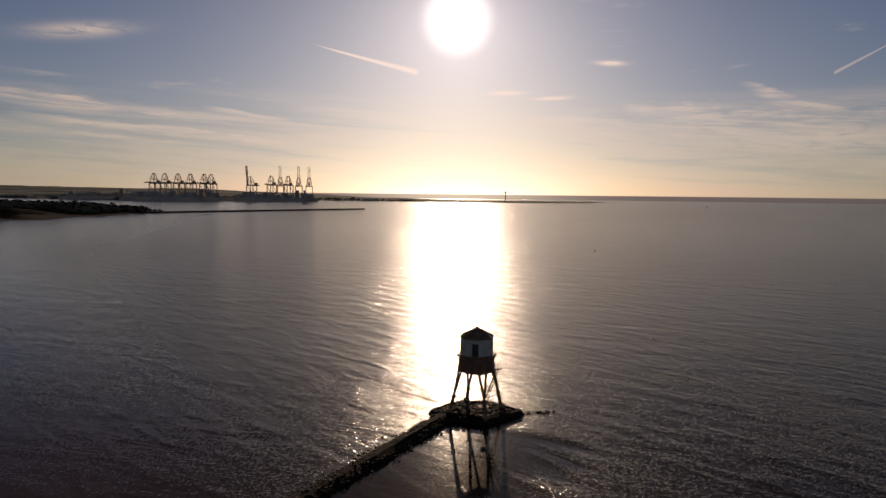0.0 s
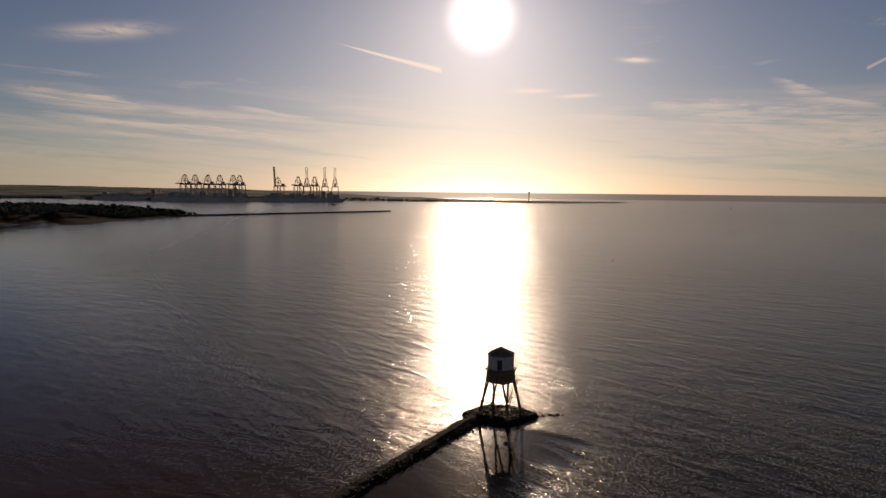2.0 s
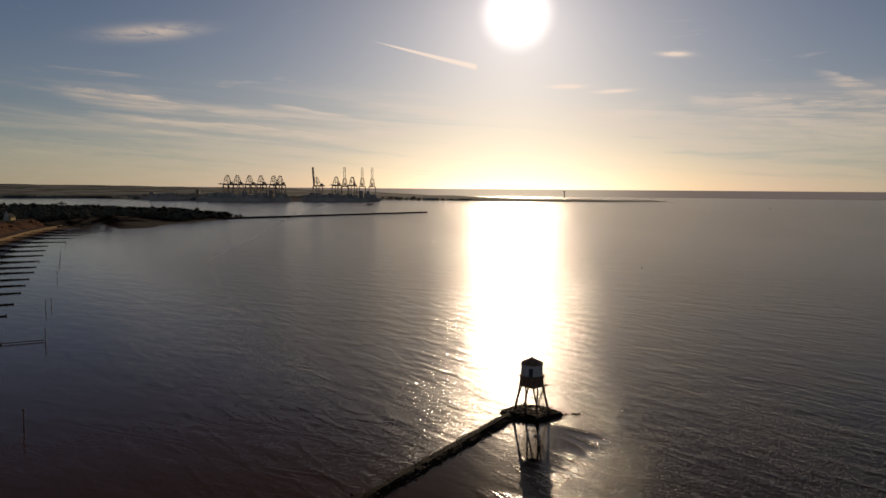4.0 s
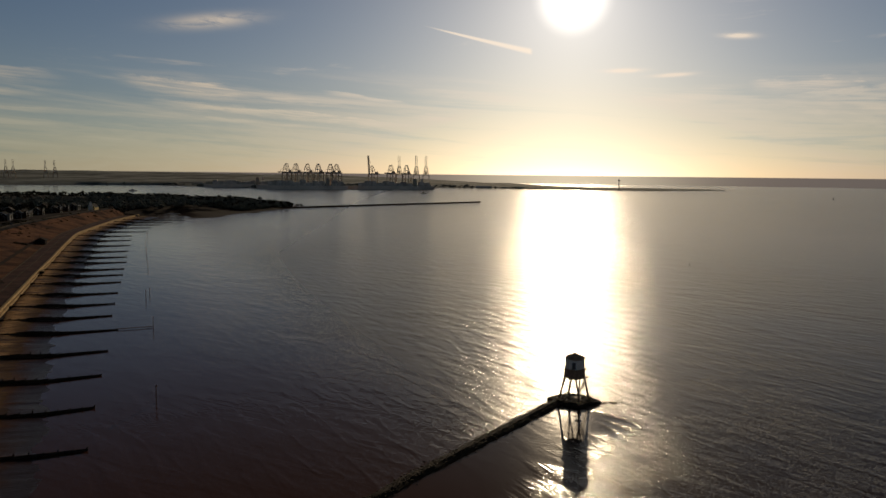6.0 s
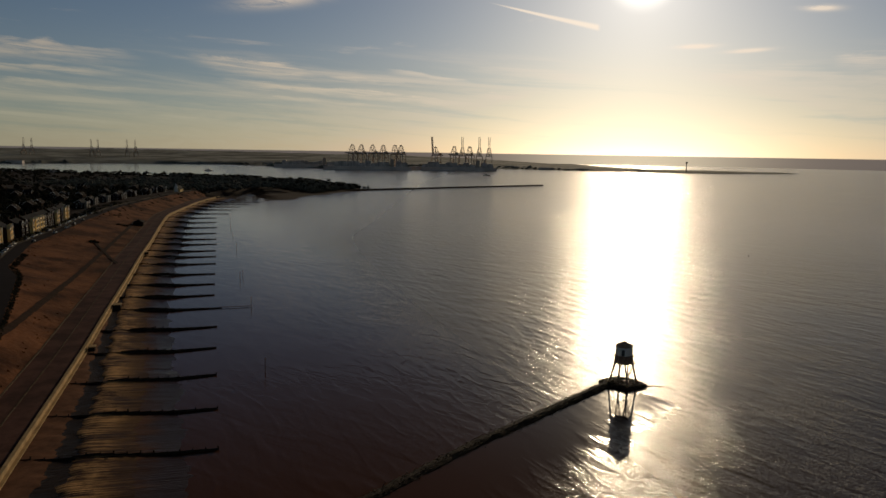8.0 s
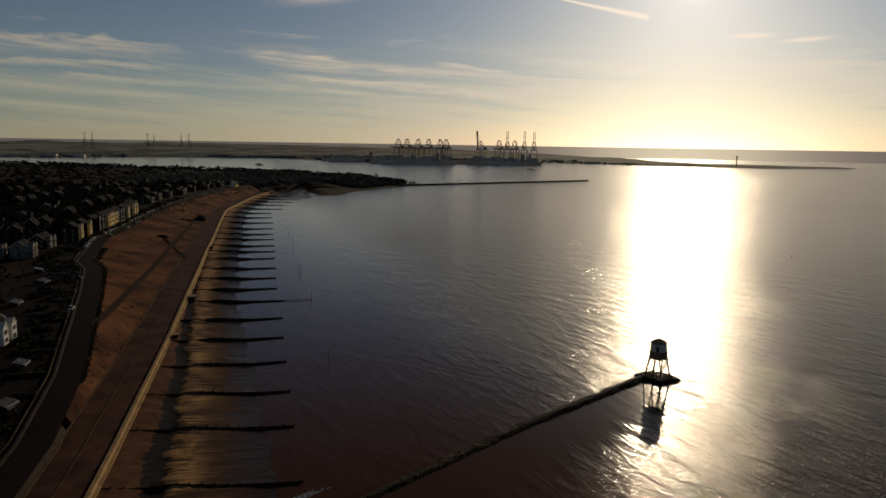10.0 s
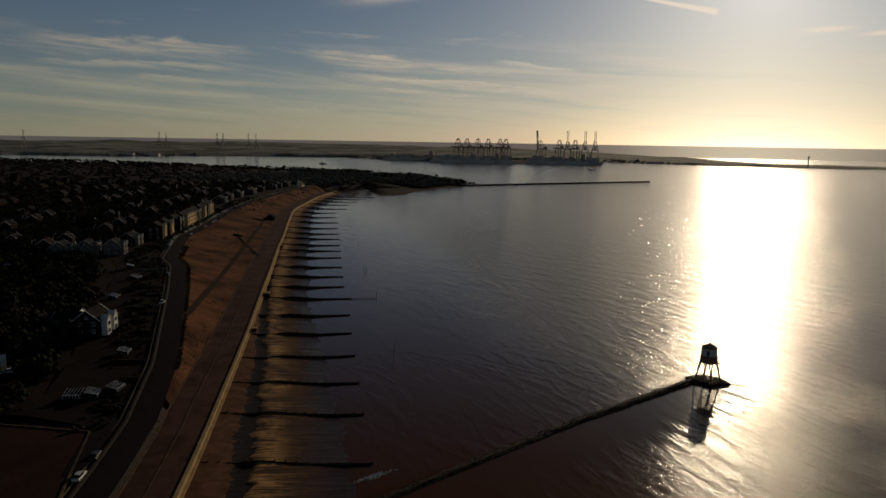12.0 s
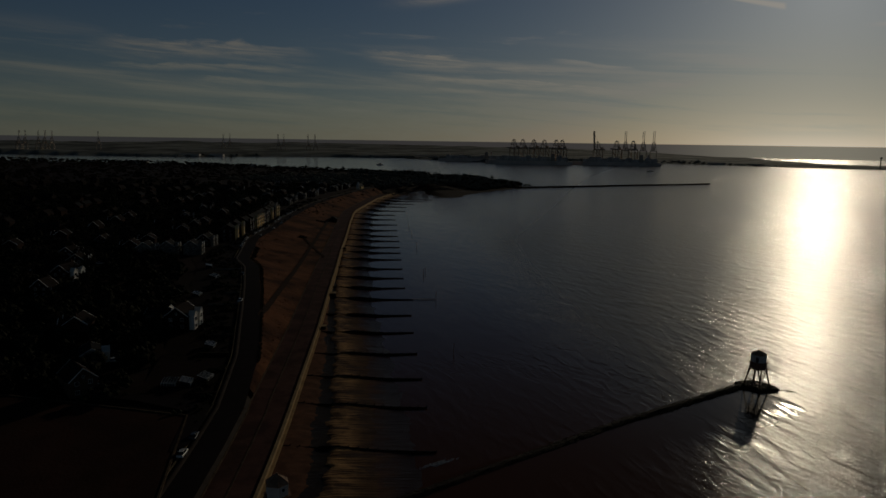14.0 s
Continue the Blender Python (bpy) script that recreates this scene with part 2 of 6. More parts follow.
def water_material():
    m = bpy.data.materials.new("sea_water")
    m.use_nodes = True
    tree = m.node_tree
    N = Nodes(tree)
    bsdf = tree.nodes["Principled BSDF"]
    where = N.add("ShaderNodeNewGeometry").outputs["Position"]
    silt = N.noise(where, 0.006, 4.0, 0.6, 0.6)
    bsdf.inputs["IOR"].default_value = 1.333
    bsdf.inputs["Specular IOR Level"].default_value = 0.05
    # swell, wind waves and ripples, with calmer and rougher reaches
    sep = N.add("ShaderNodeSeparateXYZ")
    N.put(sep.inputs[0], where)
    px, py, _ = sep.outputs
    reach = N.ramp(N.noise(where, 0.004, 3.0, 0.55, 0.8), 0.3, 0.7, 0.6, 1.15)
    # inshore the bay is calm, and so is the lee of the causeway
    inshore = N.ramp(N.math("ADD", N.math("MULTIPLY", px, 0.8), N.math("MULTIPLY", py, 0.6)), -88.0, 4.0, 0.15, 1.0)
    inshore = N.math("MULTIPLY", inshore, N.ramp(N.math("MULTIPLY_ADD", py, 0.2, px), -300.0, -40.0, 0.45, 1.0))
    # silt: brown water inshore; haze over the far water painted in as paling
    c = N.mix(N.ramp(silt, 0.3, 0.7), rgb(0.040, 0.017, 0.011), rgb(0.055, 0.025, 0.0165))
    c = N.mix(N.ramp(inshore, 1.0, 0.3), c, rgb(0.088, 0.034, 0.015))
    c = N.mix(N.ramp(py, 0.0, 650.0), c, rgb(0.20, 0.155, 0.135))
    tree.links.new(c, bsdf.inputs["Base Color"])
    drift = N.math("MULTIPLY_ADD", N.noise(N.mapping(where, (0.05, 0.22, 0.1), (0, 0, 46)), 1.0, 2.0, 0.5, 0.5), 22.0, -11.0)
    across = N.math("ADD", N.math("ADD", N.math("MULTIPLY", px, 0.89), N.math("MULTIPLY", py, -0.45)), drift)
    along = N.math("ADD", N.math("MULTIPLY", px, -0.45), N.math("MULTIPLY", py, -0.89))
    edge = N.math("ADD", N.math("MULTIPLY", px, 0.89), N.math("MULTIPLY", py, -0.45))
    lee = N.math("MULTIPLY", N.math("MULTIPLY", N.ramp(edge, -5.0, -2.5), N.ramp(across, 24.0, 11.0)), N.ramp(along, 0.5, 5.0))
    calm = N.math("MULTIPLY", inshore, N.math("MULTIPLY_ADD", lee, -0.90, 1.0))
    calm_swell = N.math("MULTIPLY_ADD", N.math("SUBTRACT", inshore, 1.0), 0.75, 1.0)
    calm_swell = N.math("MULTIPLY", calm_swell, N.math("MULTIPLY_ADD", lee, -0.85, 1.0))
    swell = N.noise(N.mapping(where, (0.035, 0.15, 0.1), (0, 0, 18)), 1.0, 3.0, 0.5, 0.9)
    cross = N.noise(N.mapping(where, (0.07, 0.26, 0.1), (0, 0, 46)), 1.0, 1.2, 0.45, 0.6)
    chop = N.noise(N.mapping(where, (0.5, 1.1, 1.0), (0, 0, 14)), 1.0, 1.5, 0.5, 0.4)
    patch = N.ramp(N.noise(where, 0.03, 2.0, 0.5, 0.6), 0.35, 0.65, 0.8, 1.2)
    h = N.math("MULTIPLY", N.math("ADD", N.math("MULTIPLY", swell, N.ramp(py, 20.0, 300.0, 0.22, 0.6)), N.math("MULTIPLY", N.math("POWER", cross, 2.0), 0.27)), calm_swell)
    h = N.math("ADD", h, N.math("MULTIPLY", N.math("MULTIPLY", chop, 0.05), calm))
    # small wind ripples, too fine for height: slopes of many little facets
    tilt = N.math("MULTIPLY", N.math("MULTIPLY", reach, patch), calm)
    facet = N.add("ShaderNodeTexNoise")
    N.put(facet.inputs["Vector"], N.mapping(where, (3.4, 4.3, 1.0), (0, 0, 14)))
    facet.inputs["Scale"].default_value, facet.inputs["Detail"].default_value = 1.0, 1.0
    parts = N.add("ShaderNodeSeparateColor")
    N.put(parts.inputs[0], facet.outputs["Color"])
    lean_x = N.math("MULTIPLY", N.math("MULTIPLY", N.math("SUBTRACT", parts.outputs[0], 0.5), 1.5), tilt)
    lean_y = N.math("MULTIPLY", N.math("MULTIPLY", N.math("SUBTRACT", parts.outputs[1], 0.5), 1.4), tilt)
    b = N.add("ShaderNodeBump")
    b.inputs["Distance"].default_value = 1.0
    b.inputs["Strength"].default_value = 1.0
    tree.links.new(h, b.inputs["Height"])
    tree.links.new(b.outputs[0], bsdf.inputs["Normal"])
    # rippled water is rougher, out at sea most of all
    open_sea = N.ramp(py, 60.0, 1500.0, 0.33, 0.41)
    tree.links.new(N.math("MULTIPLY", N.math("MULTIPLY_ADD", calm, 0.72, 0.28), open_sea), bsdf.inputs["Roughness"])
    # the glassy little facets that sparkle one by one
    facing = N.add("ShaderNodeVectorMath", "ADD")
    N.put(facing.inputs[0], b.outputs[0])
    N.put(facing.inputs[1], N.vec(lean_x, lean_y, 0.0))
    unit = N.add("ShaderNodeVectorMath", "NORMALIZE")
    N.put(unit.inputs[0], facing.outputs[0])
    bsdf.inputs["Coat Weight"].default_value = 0.52
    bsdf.inputs["Coat IOR"].default_value = 1.333
    bsdf.inputs["Coat Roughness"].default_value = 0.11
    tree.links.new(unit.outputs[0], bsdf.inputs["Coat Normal"])
    return m


M = {}
M["water"] = water_material()
M["rock"] = material("weedy_rock", (0.075, 0.048, 0.028), 0.65, 0.6, 0.8, 0.05, per_object=0.35)
M["mound"] = material("rubble_core", (0.034, 0.022, 0.015), 0.85, 0.5, 0.7, 0.08)
# rusty iron, its brown lifted for the glare that veils the lighthouse
M["iron"] = material("rusty_glare_lifted_iron", (0.27, 0.15, 0.10), 0.6, 0.4, 1.5, 0.005)
M["white"] = material("weathered_white_boards", (0.72, 0.65, 0.58), 0.6, 0.12, 1.0, 0.01)
# lead roof with the same veiling glare put into its colour
M["roof_dark"] = material("glare_lifted_lead_roof", (0.33, 0.21, 0.14), 0.6, 0.3, 1.0, 0.01)
M["door_dark"] = material("dark_painted_door", (0.06, 0.05, 0.048), 0.5, 0.2, 2.0, 0.004)
M["wood"] = material("wet_groyne_timber", (0.03, 0.022, 0.016), 0.8, 0.4, 1.2, 0.02, per_object=0.25)
M["sand"] = material("sand_and_shingle", (0.15, 0.070, 0.038), 0.9, 0.3, 0.25, 0.05)


def striped(name, dark, light, rough, relief=0.22, tidal=False, pale_crest=False):
    """Sand or mud with streaks and shallow runnels that run down the beach."""
    m = bpy.data.materials.new(name)
    m.use_nodes = True
    tree = m.node_tree
    N = Nodes(tree)
    bsdf = tree.nodes["Principled BSDF"]
    where = N.add("ShaderNodeNewGeometry").outputs["Position"]
    runs = N.noise(N.mapping(where, (0.09, 1.9, 0.5), (0, 0, -37)), 1.0, 4.0, 0.6, 0.6)
    patch = N.noise(where, 0.09, 4.0, 0.6, 0.5)
    fine = N.noise(where, 2.5, 3.0, 0.6)
    both = N.math("ADD", N.math("MULTIPLY", runs, 0.6), N.math("MULTIPLY", patch, 0.4))
    sep = N.add("ShaderNodeSeparateXYZ")
    N.put(sep.inputs[0], where)
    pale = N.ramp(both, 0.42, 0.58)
    if pale_crest:      # palest at the crest, duller lower down
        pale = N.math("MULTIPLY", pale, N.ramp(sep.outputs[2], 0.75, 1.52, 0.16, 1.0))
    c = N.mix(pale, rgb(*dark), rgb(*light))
    c = N.mix(N.math("MULTIPLY", N.ramp(fine, 0.4, 0.7), 0.3), c, rgb(*dark))
    dry = N.ramp(both, 0.35, 0.6, rough * 0.7, rough)
    bsdf.inputs["Specular IOR Level"].default_value = 0.12
    if tidal:       # soaked and shining towards the waterline, with a ragged margin
        height = N.math("ADD", sep.outputs[2], N.math("MULTIPLY_ADD", patch, 0.7, -0.35))
        wet = N.ramp(N.math("ADD", height, N.math("MULTIPLY_ADD", runs, 0.5, -0.25)), 0.75, 0.12)
        dry = N.mix(wet, N.vec(dry, dry, dry), rgb(0.28, 0.28, 0.28))
        c = N.mix(wet, c, rgb(0.046, 0.022, 0.014))
    tree.links.new(dry, bsdf.inputs["Roughness"])
    tree.links.new(c, bsdf.inputs["Base Color"])
    b = N.add("ShaderNodeBump")
    b.inputs["Distance"].default_value = relief
    tree.links.new(N.math("ADD", runs, N.math("MULTIPLY", fine, 0.15)), b.inputs["Height"])
    tree.links.new(b.outputs[0], bsdf.inputs["Normal"])
    return m


M["mud"] = striped("wet_foreshore", (0.054, 0.020, 0.012), (0.13, 0.053, 0.028), 0.75, 0.12, True)
M["ridge"] = striped("shingle_ridge", (0.052, 0.022, 0.012), (0.70, 0.40, 0.16), 0.9, 0.14, pale_crest=True)
M["hollow"] = striped("dark_hollow", (0.020, 0.012, 0.009), (0.034, 0.020, 0.014), 0.7)
M["foam"] = material("white_foam", (0.75, 0.73, 0.70), 0.8, 0.1, 2.0, 0.0)
M["concrete"] = material("weathered_concrete", (0.47, 0.33, 0.17), 0.85, 0.2, 0.3, 0.01)
M["paving"] = material("promenade_paving", (0.100, 0.047, 0.035), 0.85, 0.4, 0.12, 0.01)
M["flags"] = material("worn_pavement_flags", (0.042, 0.031, 0.026), 0.85, 0.25, 0.3, 0.01)
M["garden_stone"] = material("patchy_garden_wall", (0.03, 0.024, 0.017), 0.85, 0.3, 0.045, 0.01, second=(0.19, 0.15, 0.09), grain=9)
M["kerb"] = material("pale_kerb_stone", (0.115, 0.08, 0.05), 0.85, 0.45, 0.5, 0.01)
M["slope"] = material("dry_rough_grass", (0.125, 0.043, 0.018), 0.95, 0.7, 0.05, 0.4, second=(0.235, 0.095, 0.040), grain=9)
M["grass"] = material("dull_lawn", (0.044, 0.018, 0.011), 0.95, 0.35, 0.05, 0.1, grain=20)
M["path"] = material("worn_tarmac_path", (0.030, 0.014, 0.007), 0.95, 0.25, 0.3, 0.01)
M["asphalt"] = material("asphalt", (0.014, 0.008, 0.008), 0.85, 0.2, 0.2, 0.005)
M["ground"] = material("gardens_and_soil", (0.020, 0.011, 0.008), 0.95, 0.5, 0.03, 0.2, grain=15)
# far fields painted pale to stand for the haze over them
M["far_land"] = material("haze_pale_fields", (0.27, 0.275, 0.24), 0.95, 0.6, 0.005, 0.0, grain=5)
# leaves of the point, greyed and lightened for the haze in between
M["point_leaf"] = material("haze_grey_wood", (0.115, 0.11, 0.085), 0.9, 0.4, 0.2, 0.05, per_object=0.3)
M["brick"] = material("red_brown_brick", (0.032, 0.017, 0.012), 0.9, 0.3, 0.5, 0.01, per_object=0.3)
# white darkened to stand for house walls in shade
M["dim_white"] = material("dim_white_render", (0.20, 0.18, 0.15), 0.85, 0.45, 0.5, 0.01, per_object=0.3)
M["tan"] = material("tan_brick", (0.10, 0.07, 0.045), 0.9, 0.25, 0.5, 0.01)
# cream with the low sun's yellow put into it
M["render_wall"] = material("sun_toned_render", (0.80, 0.60, 0.28), 0.85, 0.15, 0.4, 0.005, per_object=0.25)
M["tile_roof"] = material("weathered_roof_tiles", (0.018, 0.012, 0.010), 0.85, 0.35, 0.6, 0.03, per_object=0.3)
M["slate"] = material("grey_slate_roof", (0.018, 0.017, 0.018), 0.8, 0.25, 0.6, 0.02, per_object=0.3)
M["frame_white"] = material("white_window_frame", (0.72, 0.70, 0.66), 0.5, 0.08, 2.0, 0.0)
M["bark"] = material("bark", (0.065, 0.05, 0.037), 0.95, 0.3, 3.0, 0.02)
M["leaf"] = material("dark_foliage", (0.033, 0.027, 0.017), 0.9, 0.4, 0.5, 0.05, per_object=0.4)
M["hedge"] = material("dark_hedge", (0.024, 0.024, 0.013), 0.9, 0.4, 0.6, 0.05)
# steel, hulls and containers across the water: haze put into pale base colours
M["crane_steel"] = material("haze_pale_steel", (0.52, 0.43, 0.35), 0.6, 0.2, 0.05, 0.0)
M["hull"] = material("haze_pale_hull", (0.78, 0.66, 0.58), 0.7, 0.2, 0.02, 0.0)
M["boxes"] = material("haze_pale_stack", (0.70, 0.58, 0.50), 0.7, 0.4, 0.05, 0.0, second=(0.86, 0.76, 0.68))
M["tyre"] = material("black_rubber", (0.02, 0.02, 0.02), 0.8, 0.2, 3.0, 0.0)
M["car_white"] = material("white_car_paint", (0.70, 0.70, 0.68), 0.25, 0.03, 1.0, 0.0)
M["car_dark"] = material("dark_car_paint", (0.06, 0.065, 0.075), 0.25, 0.1, 1.0, 0.0)
M["lamp_metal"] = material("galvanised_metal", (0.28, 0.28, 0.28), 0.5, 0.15, 2.0, 0.0, metal=0.6)


def glass_material():
    m = bpy.data.materials.new("window_glass")
    m.use_nodes = True
    b = m.node_tree.nodes["Principled BSDF"]
    b.inputs["Base Color"].default_value = rgb(0.02, 0.022, 0.025)
    b.inputs["Roughness"].default_value = 0.06
    return m


M["glass"] = glass_material()


# ---- mesh helpers ----
def mesh_of(name, bm, mat, smooth=False):
    me = bpy.data.meshes.new(name)
    bmesh.ops.recalc_face_normals(bm, faces=bm.faces)
    bm.to_mesh(me)
    bm.free()
    me.materials.append(mat)
    if smooth:
        me.polygons.foreach_set("use_smooth", [True] * len(me.polygons))
    return me


def part(name, bm, mat, parent=None, label="", smooth=False):
    ob = new(name, mesh_of(name, bm, mat, smooth))
    if parent:
        ob.parent = parent
    return tagged(ob, label)


def raw(name, verts, faces, mat, parent=None):
    me = bpy.data.meshes.new(name)
    me.from_pydata([tuple(map(float, v)) for v in verts], [], [tuple(int(i) for i in f) for f in faces])
    me.update()
    me.materials.append(mat)
    ob = new(name, me)
    if parent:
        ob.parent = parent
    return ob


def box(bm, size, at=(0, 0, 0), rot=None, bevel=0.0):
    """A box with its centre at the given place."""
    m = Matrix.Translation(at) @ (rot.to_4x4() if rot else Matrix.Identity(4)) @ Matrix.Diagonal((*size, 1))
    r = bmesh.ops.create_cube(bm, size=1.0, matrix=m)
    if bevel:
        edges = {e for v in r["verts"] for e in v.link_edges}
        bmesh.ops.bevel(bm, geom=list(edges), offset=bevel, segments=1, affect="EDGES")


def beam(bm, a, b, w, d=None, sides=4, taper=1.0):
    """A straight member from a to b."""
    a, b = Vector(a), Vector(b)
    length = (b - a).length
    q = (b - a).to_track_quat("Z", "Y").to_matrix().to_4x4()
    m = Matrix.Translation((a + b) / 2) @ q @ Matrix.Rotation(math.pi / sides, 4, "Z")
    k = w / 2 / math.cos(math.pi / sides)
    m = m @ Matrix.Diagonal((1, (d or w) / w, 1, 1))
    bmesh.ops.create_cone(bm, cap_ends=True, segments=sides, radius1=k, radius2=k * taper, depth=length, matrix=m)


def prism(bm, ring, z0, z1, shrink=1.0):
    """A closed solid over a plan ring, its top shrunk about the origin."""
    lo = [bm.verts.new((x, y, z0)) for x, y in ring]
    hi = [bm.verts.new((x * shrink, y * shrink, z1)) for x, y in ring]
    n = len(ring)
    for i in range(n):
        j = (i + 1) % n
        bm.faces.new((lo[i], lo[j], hi[j], hi[i]))
    bm.faces.new(hi)
    bm.faces.new(lo[::-1])


def ngon(n, r, turn=0.0):
    return [(r * math.cos(2 * math.pi * i / n + turn), r * math.sin(2 * math.pi * i / n + turn)) for i in range(n)]


def empty(name, at=(0, 0, 0), rz=0.0, label="", category="", group="", kind=""):
    ob = new(name)
    ob.matrix_basis = pose(*at, 0, 0, rz)
    return tagged(ob, label, category, group, kind)


# ---- the coast in plan ----
WALL = [(300, -700), (60, -370), (-40, -222), (-75, -170), (-103, -128), (-117.5, -107), (-129.5, -90), (-152, -58), (-173, -28.5),
        (-211, 23.5), (-246, 72), (-295, 139), (-334, 194), (-380, 257), (-436, 335), (-457, 367), (-495, 440), (-533, 515),
        (-562, 585), (-598, 700), (-628, 800)]


def resample(points, step):
    """Even steps along a smoothed line."""
    p = np.array(points, float)
    d = np.r_[0, np.cumsum(np.hypot(*np.diff(p, axis=0).T))]
    s = np.arange(0, d[-1], step)
    q = np.c_[np.interp(s, d, p[:, 0]), np.interp(s, d, p[:, 1])]
    for _ in range(4):
        q[1:-1] = 0.25 * q[:-2] + 0.5 * q[1:-1] + 0.25 * q[2:]
    return q


def seaward(q):
    """Unit normals that point out to sea."""
    t = np.gradient(q, axis=0)
    t /= np.hypot(*t.T)[:, None]
    n = np.c_[t[:, 1], -t[:, 0]]
    for _ in range(6):
        n[1:-1] = 0.25 * n[:-2] + 0.5 * n[1:-1] + 0.25 * n[2:]
        n /= np.hypot(*n.T)[:, None]
    return n


LINE = resample(WALL, 5.0)
OUT = seaward(LINE)
TOP_Y = [-700, -128, -107, -72, -42, 10, 50, 72, 139, 194, 257, 335, 440, 585, 800]
TOP_W = [13.5, 13.5, 13.5, 17, 23, 33, 42, 52, 60, 56, 52.5, 45, 38, 30, 26]
TOP = np.interp(LINE[:, 1], TOP_Y, TOP_W)          # from the wall to the top of the slope
PROM = np.minimum(13.0, TOP - 1.2)                 # width of the promenade
PROM_Z, ROAD_Z = 2.9, 11.0
ROAD_Y, ROAD_H = [-700, -128, -107, -72, -42, 10, 50], [4.2, 4.2, 4.6, 6.5, 8.3, 10.3, ROAD_Z]
RZ = np.interp(LINE[:, 1], ROAD_Y, ROAD_H)         # the road climbs from the promenade to the cliff top
END = int(np.argmax(LINE[:, 1] > 615))


def offset(i, d, z):
    """A place d metres out to sea (or inland, where negative) from the wall's point i."""
    return (LINE[i, 0] + OUT[i, 0] * d, LINE[i, 1] + OUT[i, 1] * d, z)


def strip(name, columns, mat, rough=0.0, cells=None, kind="structure", label="", first=0, last=None, sub=1):
    """A sheet along the coast; columns: functions of the index that give (offset, height)."""
    verts, rows = [], 0
    for i in range(first, (last or END) - 1):
        steps = sub if LINE[i, 1] < 260 else 1
        for k in range(steps):
            f = k / steps
            rows += 1
            for c in columns:
                (d, z), (d1, z1) = c(i), c(i + 1)
                d, z = d + (d1 - d) * f, z + (z1 - z) * f
                lx, ly = LINE[i] * (1 - f) + LINE[i + 1] * f
                if rough and d > 1:
                    d += (1.7 * noise.noise((lx * 0.045, ly * 0.045, d * 0.05)) + 0.8 * noise.noise((lx * 0.17, ly * 0.17, d * 0.09))) * min(1, d / 6)
                    if sub > 1:
                        d += (1.5 * noise.noise((lx * 0.3, ly * 0.3, d * 0.1)) + 1.0 * noise.noise((lx * 1.15, ly * 1.15, d * 0.1))) * min(1, d / 6)
                ox, oy = OUT[i] * (1 - f) + OUT[i + 1] * f
                x, y = lx + ox * d, ly + oy * d
                if rough:
                    z += rough * (noise.noise((x * 0.12, y * 0.12, 3.1)) + 0.5 * noise.noise((x * 0.4, y * 0.4, 7.7)))
                verts.append((x, y, z))
    n = len(columns)
    faces = [(r * n + c, r * n + c + 1, (r + 1) * n + c + 1, (r + 1) * n + c)
             for r in range(rows - 1) for c in range(n - 1)]
    ob = raw(name, verts, faces, mat)
    ob.data.polygons.foreach_set("use_smooth", [True] * len(ob.data.polygons))
    return tagged(ob, label, kind=kind)


def near_end(i):
    """The beach grows wider towards the near end."""
    return float(np.interp(LINE[i, 1], [-130, -60, 0, 400, 600], [1.25, 1.1, 1.0, 0.95, 1.3]))


# the sea: one sheet out to the horizon
bm = bmesh.new()
bmesh.ops.create_circle(bm, cap_ends=True, segments=96, radius=4950, matrix=Matrix.Translation((10, -180, 0)))
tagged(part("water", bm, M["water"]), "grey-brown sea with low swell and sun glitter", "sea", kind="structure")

# upper sand, a dark hollow, a shingle crest and the flats
HOLLOW = np.interp(LINE[:, 1], [-128, -90, -30, 10, 60], [8.6, 7.2, 3.3, 1.2, 0.5])
HWIDE = np.interp(LINE[:, 1], [-128, -90, -30, 10, 60, 120], [4.4, 3.9, 3.1, 2.8, 1.5, 0.8])


def beach_col(f, base, z):
    """A column of the beach: f metres past the wall, the hollow's near side or its far side."""
    return lambda i: (f * near_end(i) + (0, HOLLOW[i], HOLLOW[i] + HWIDE[i])[base], z)


strip("upper_beach", [lambda i: (0.2, 1.95), lambda i: (HOLLOW[i] * 0.5, 1.75), lambda i: (HOLLOW[i] * 0.85, 1.45), lambda i: (HOLLOW[i], 1.25)], M["sand"], 0.06,
      label="strip of brown sand along the foot of the wall", sub=8)
strip("wet_hollow", [beach_col(0, 1, 1.25), lambda i: (HOLLOW[i] + HWIDE[i] * 0.5, 1.05), beach_col(0, 2, 1.2)], M["hollow"], 0.04, label="dark hollow along the upper beach", sub=8)
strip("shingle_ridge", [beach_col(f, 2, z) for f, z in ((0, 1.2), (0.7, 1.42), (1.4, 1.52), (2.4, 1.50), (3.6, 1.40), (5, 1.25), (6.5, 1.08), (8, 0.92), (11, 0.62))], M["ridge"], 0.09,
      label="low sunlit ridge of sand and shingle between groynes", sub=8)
strip("foreshore", [beach_col(f, 2, z) for f, z in ((11, 0.62), (14, 0.36), (17, 0.12), (20, -0.02), (26, -0.25), (34, -0.5), (60, -2.2))],
      M["mud"], 0.07, label="wet muddy foreshore at the water's edge", sub=8)
strip("promenade", [lambda i: (-0.55, PROM_Z), lambda i: (-PROM[i] / 2, PROM_Z + 0.05), lambda i: (-PROM[i], PROM_Z)], M["paving"],
      label="grey paved promenade along the sea wall")


def slope_col(f):
    return lambda i: (-(PROM[i] + f * (TOP[i] - PROM[i])), PROM_Z + (RZ[i] - PROM_Z) * (f ** 1.1) + 0.02)


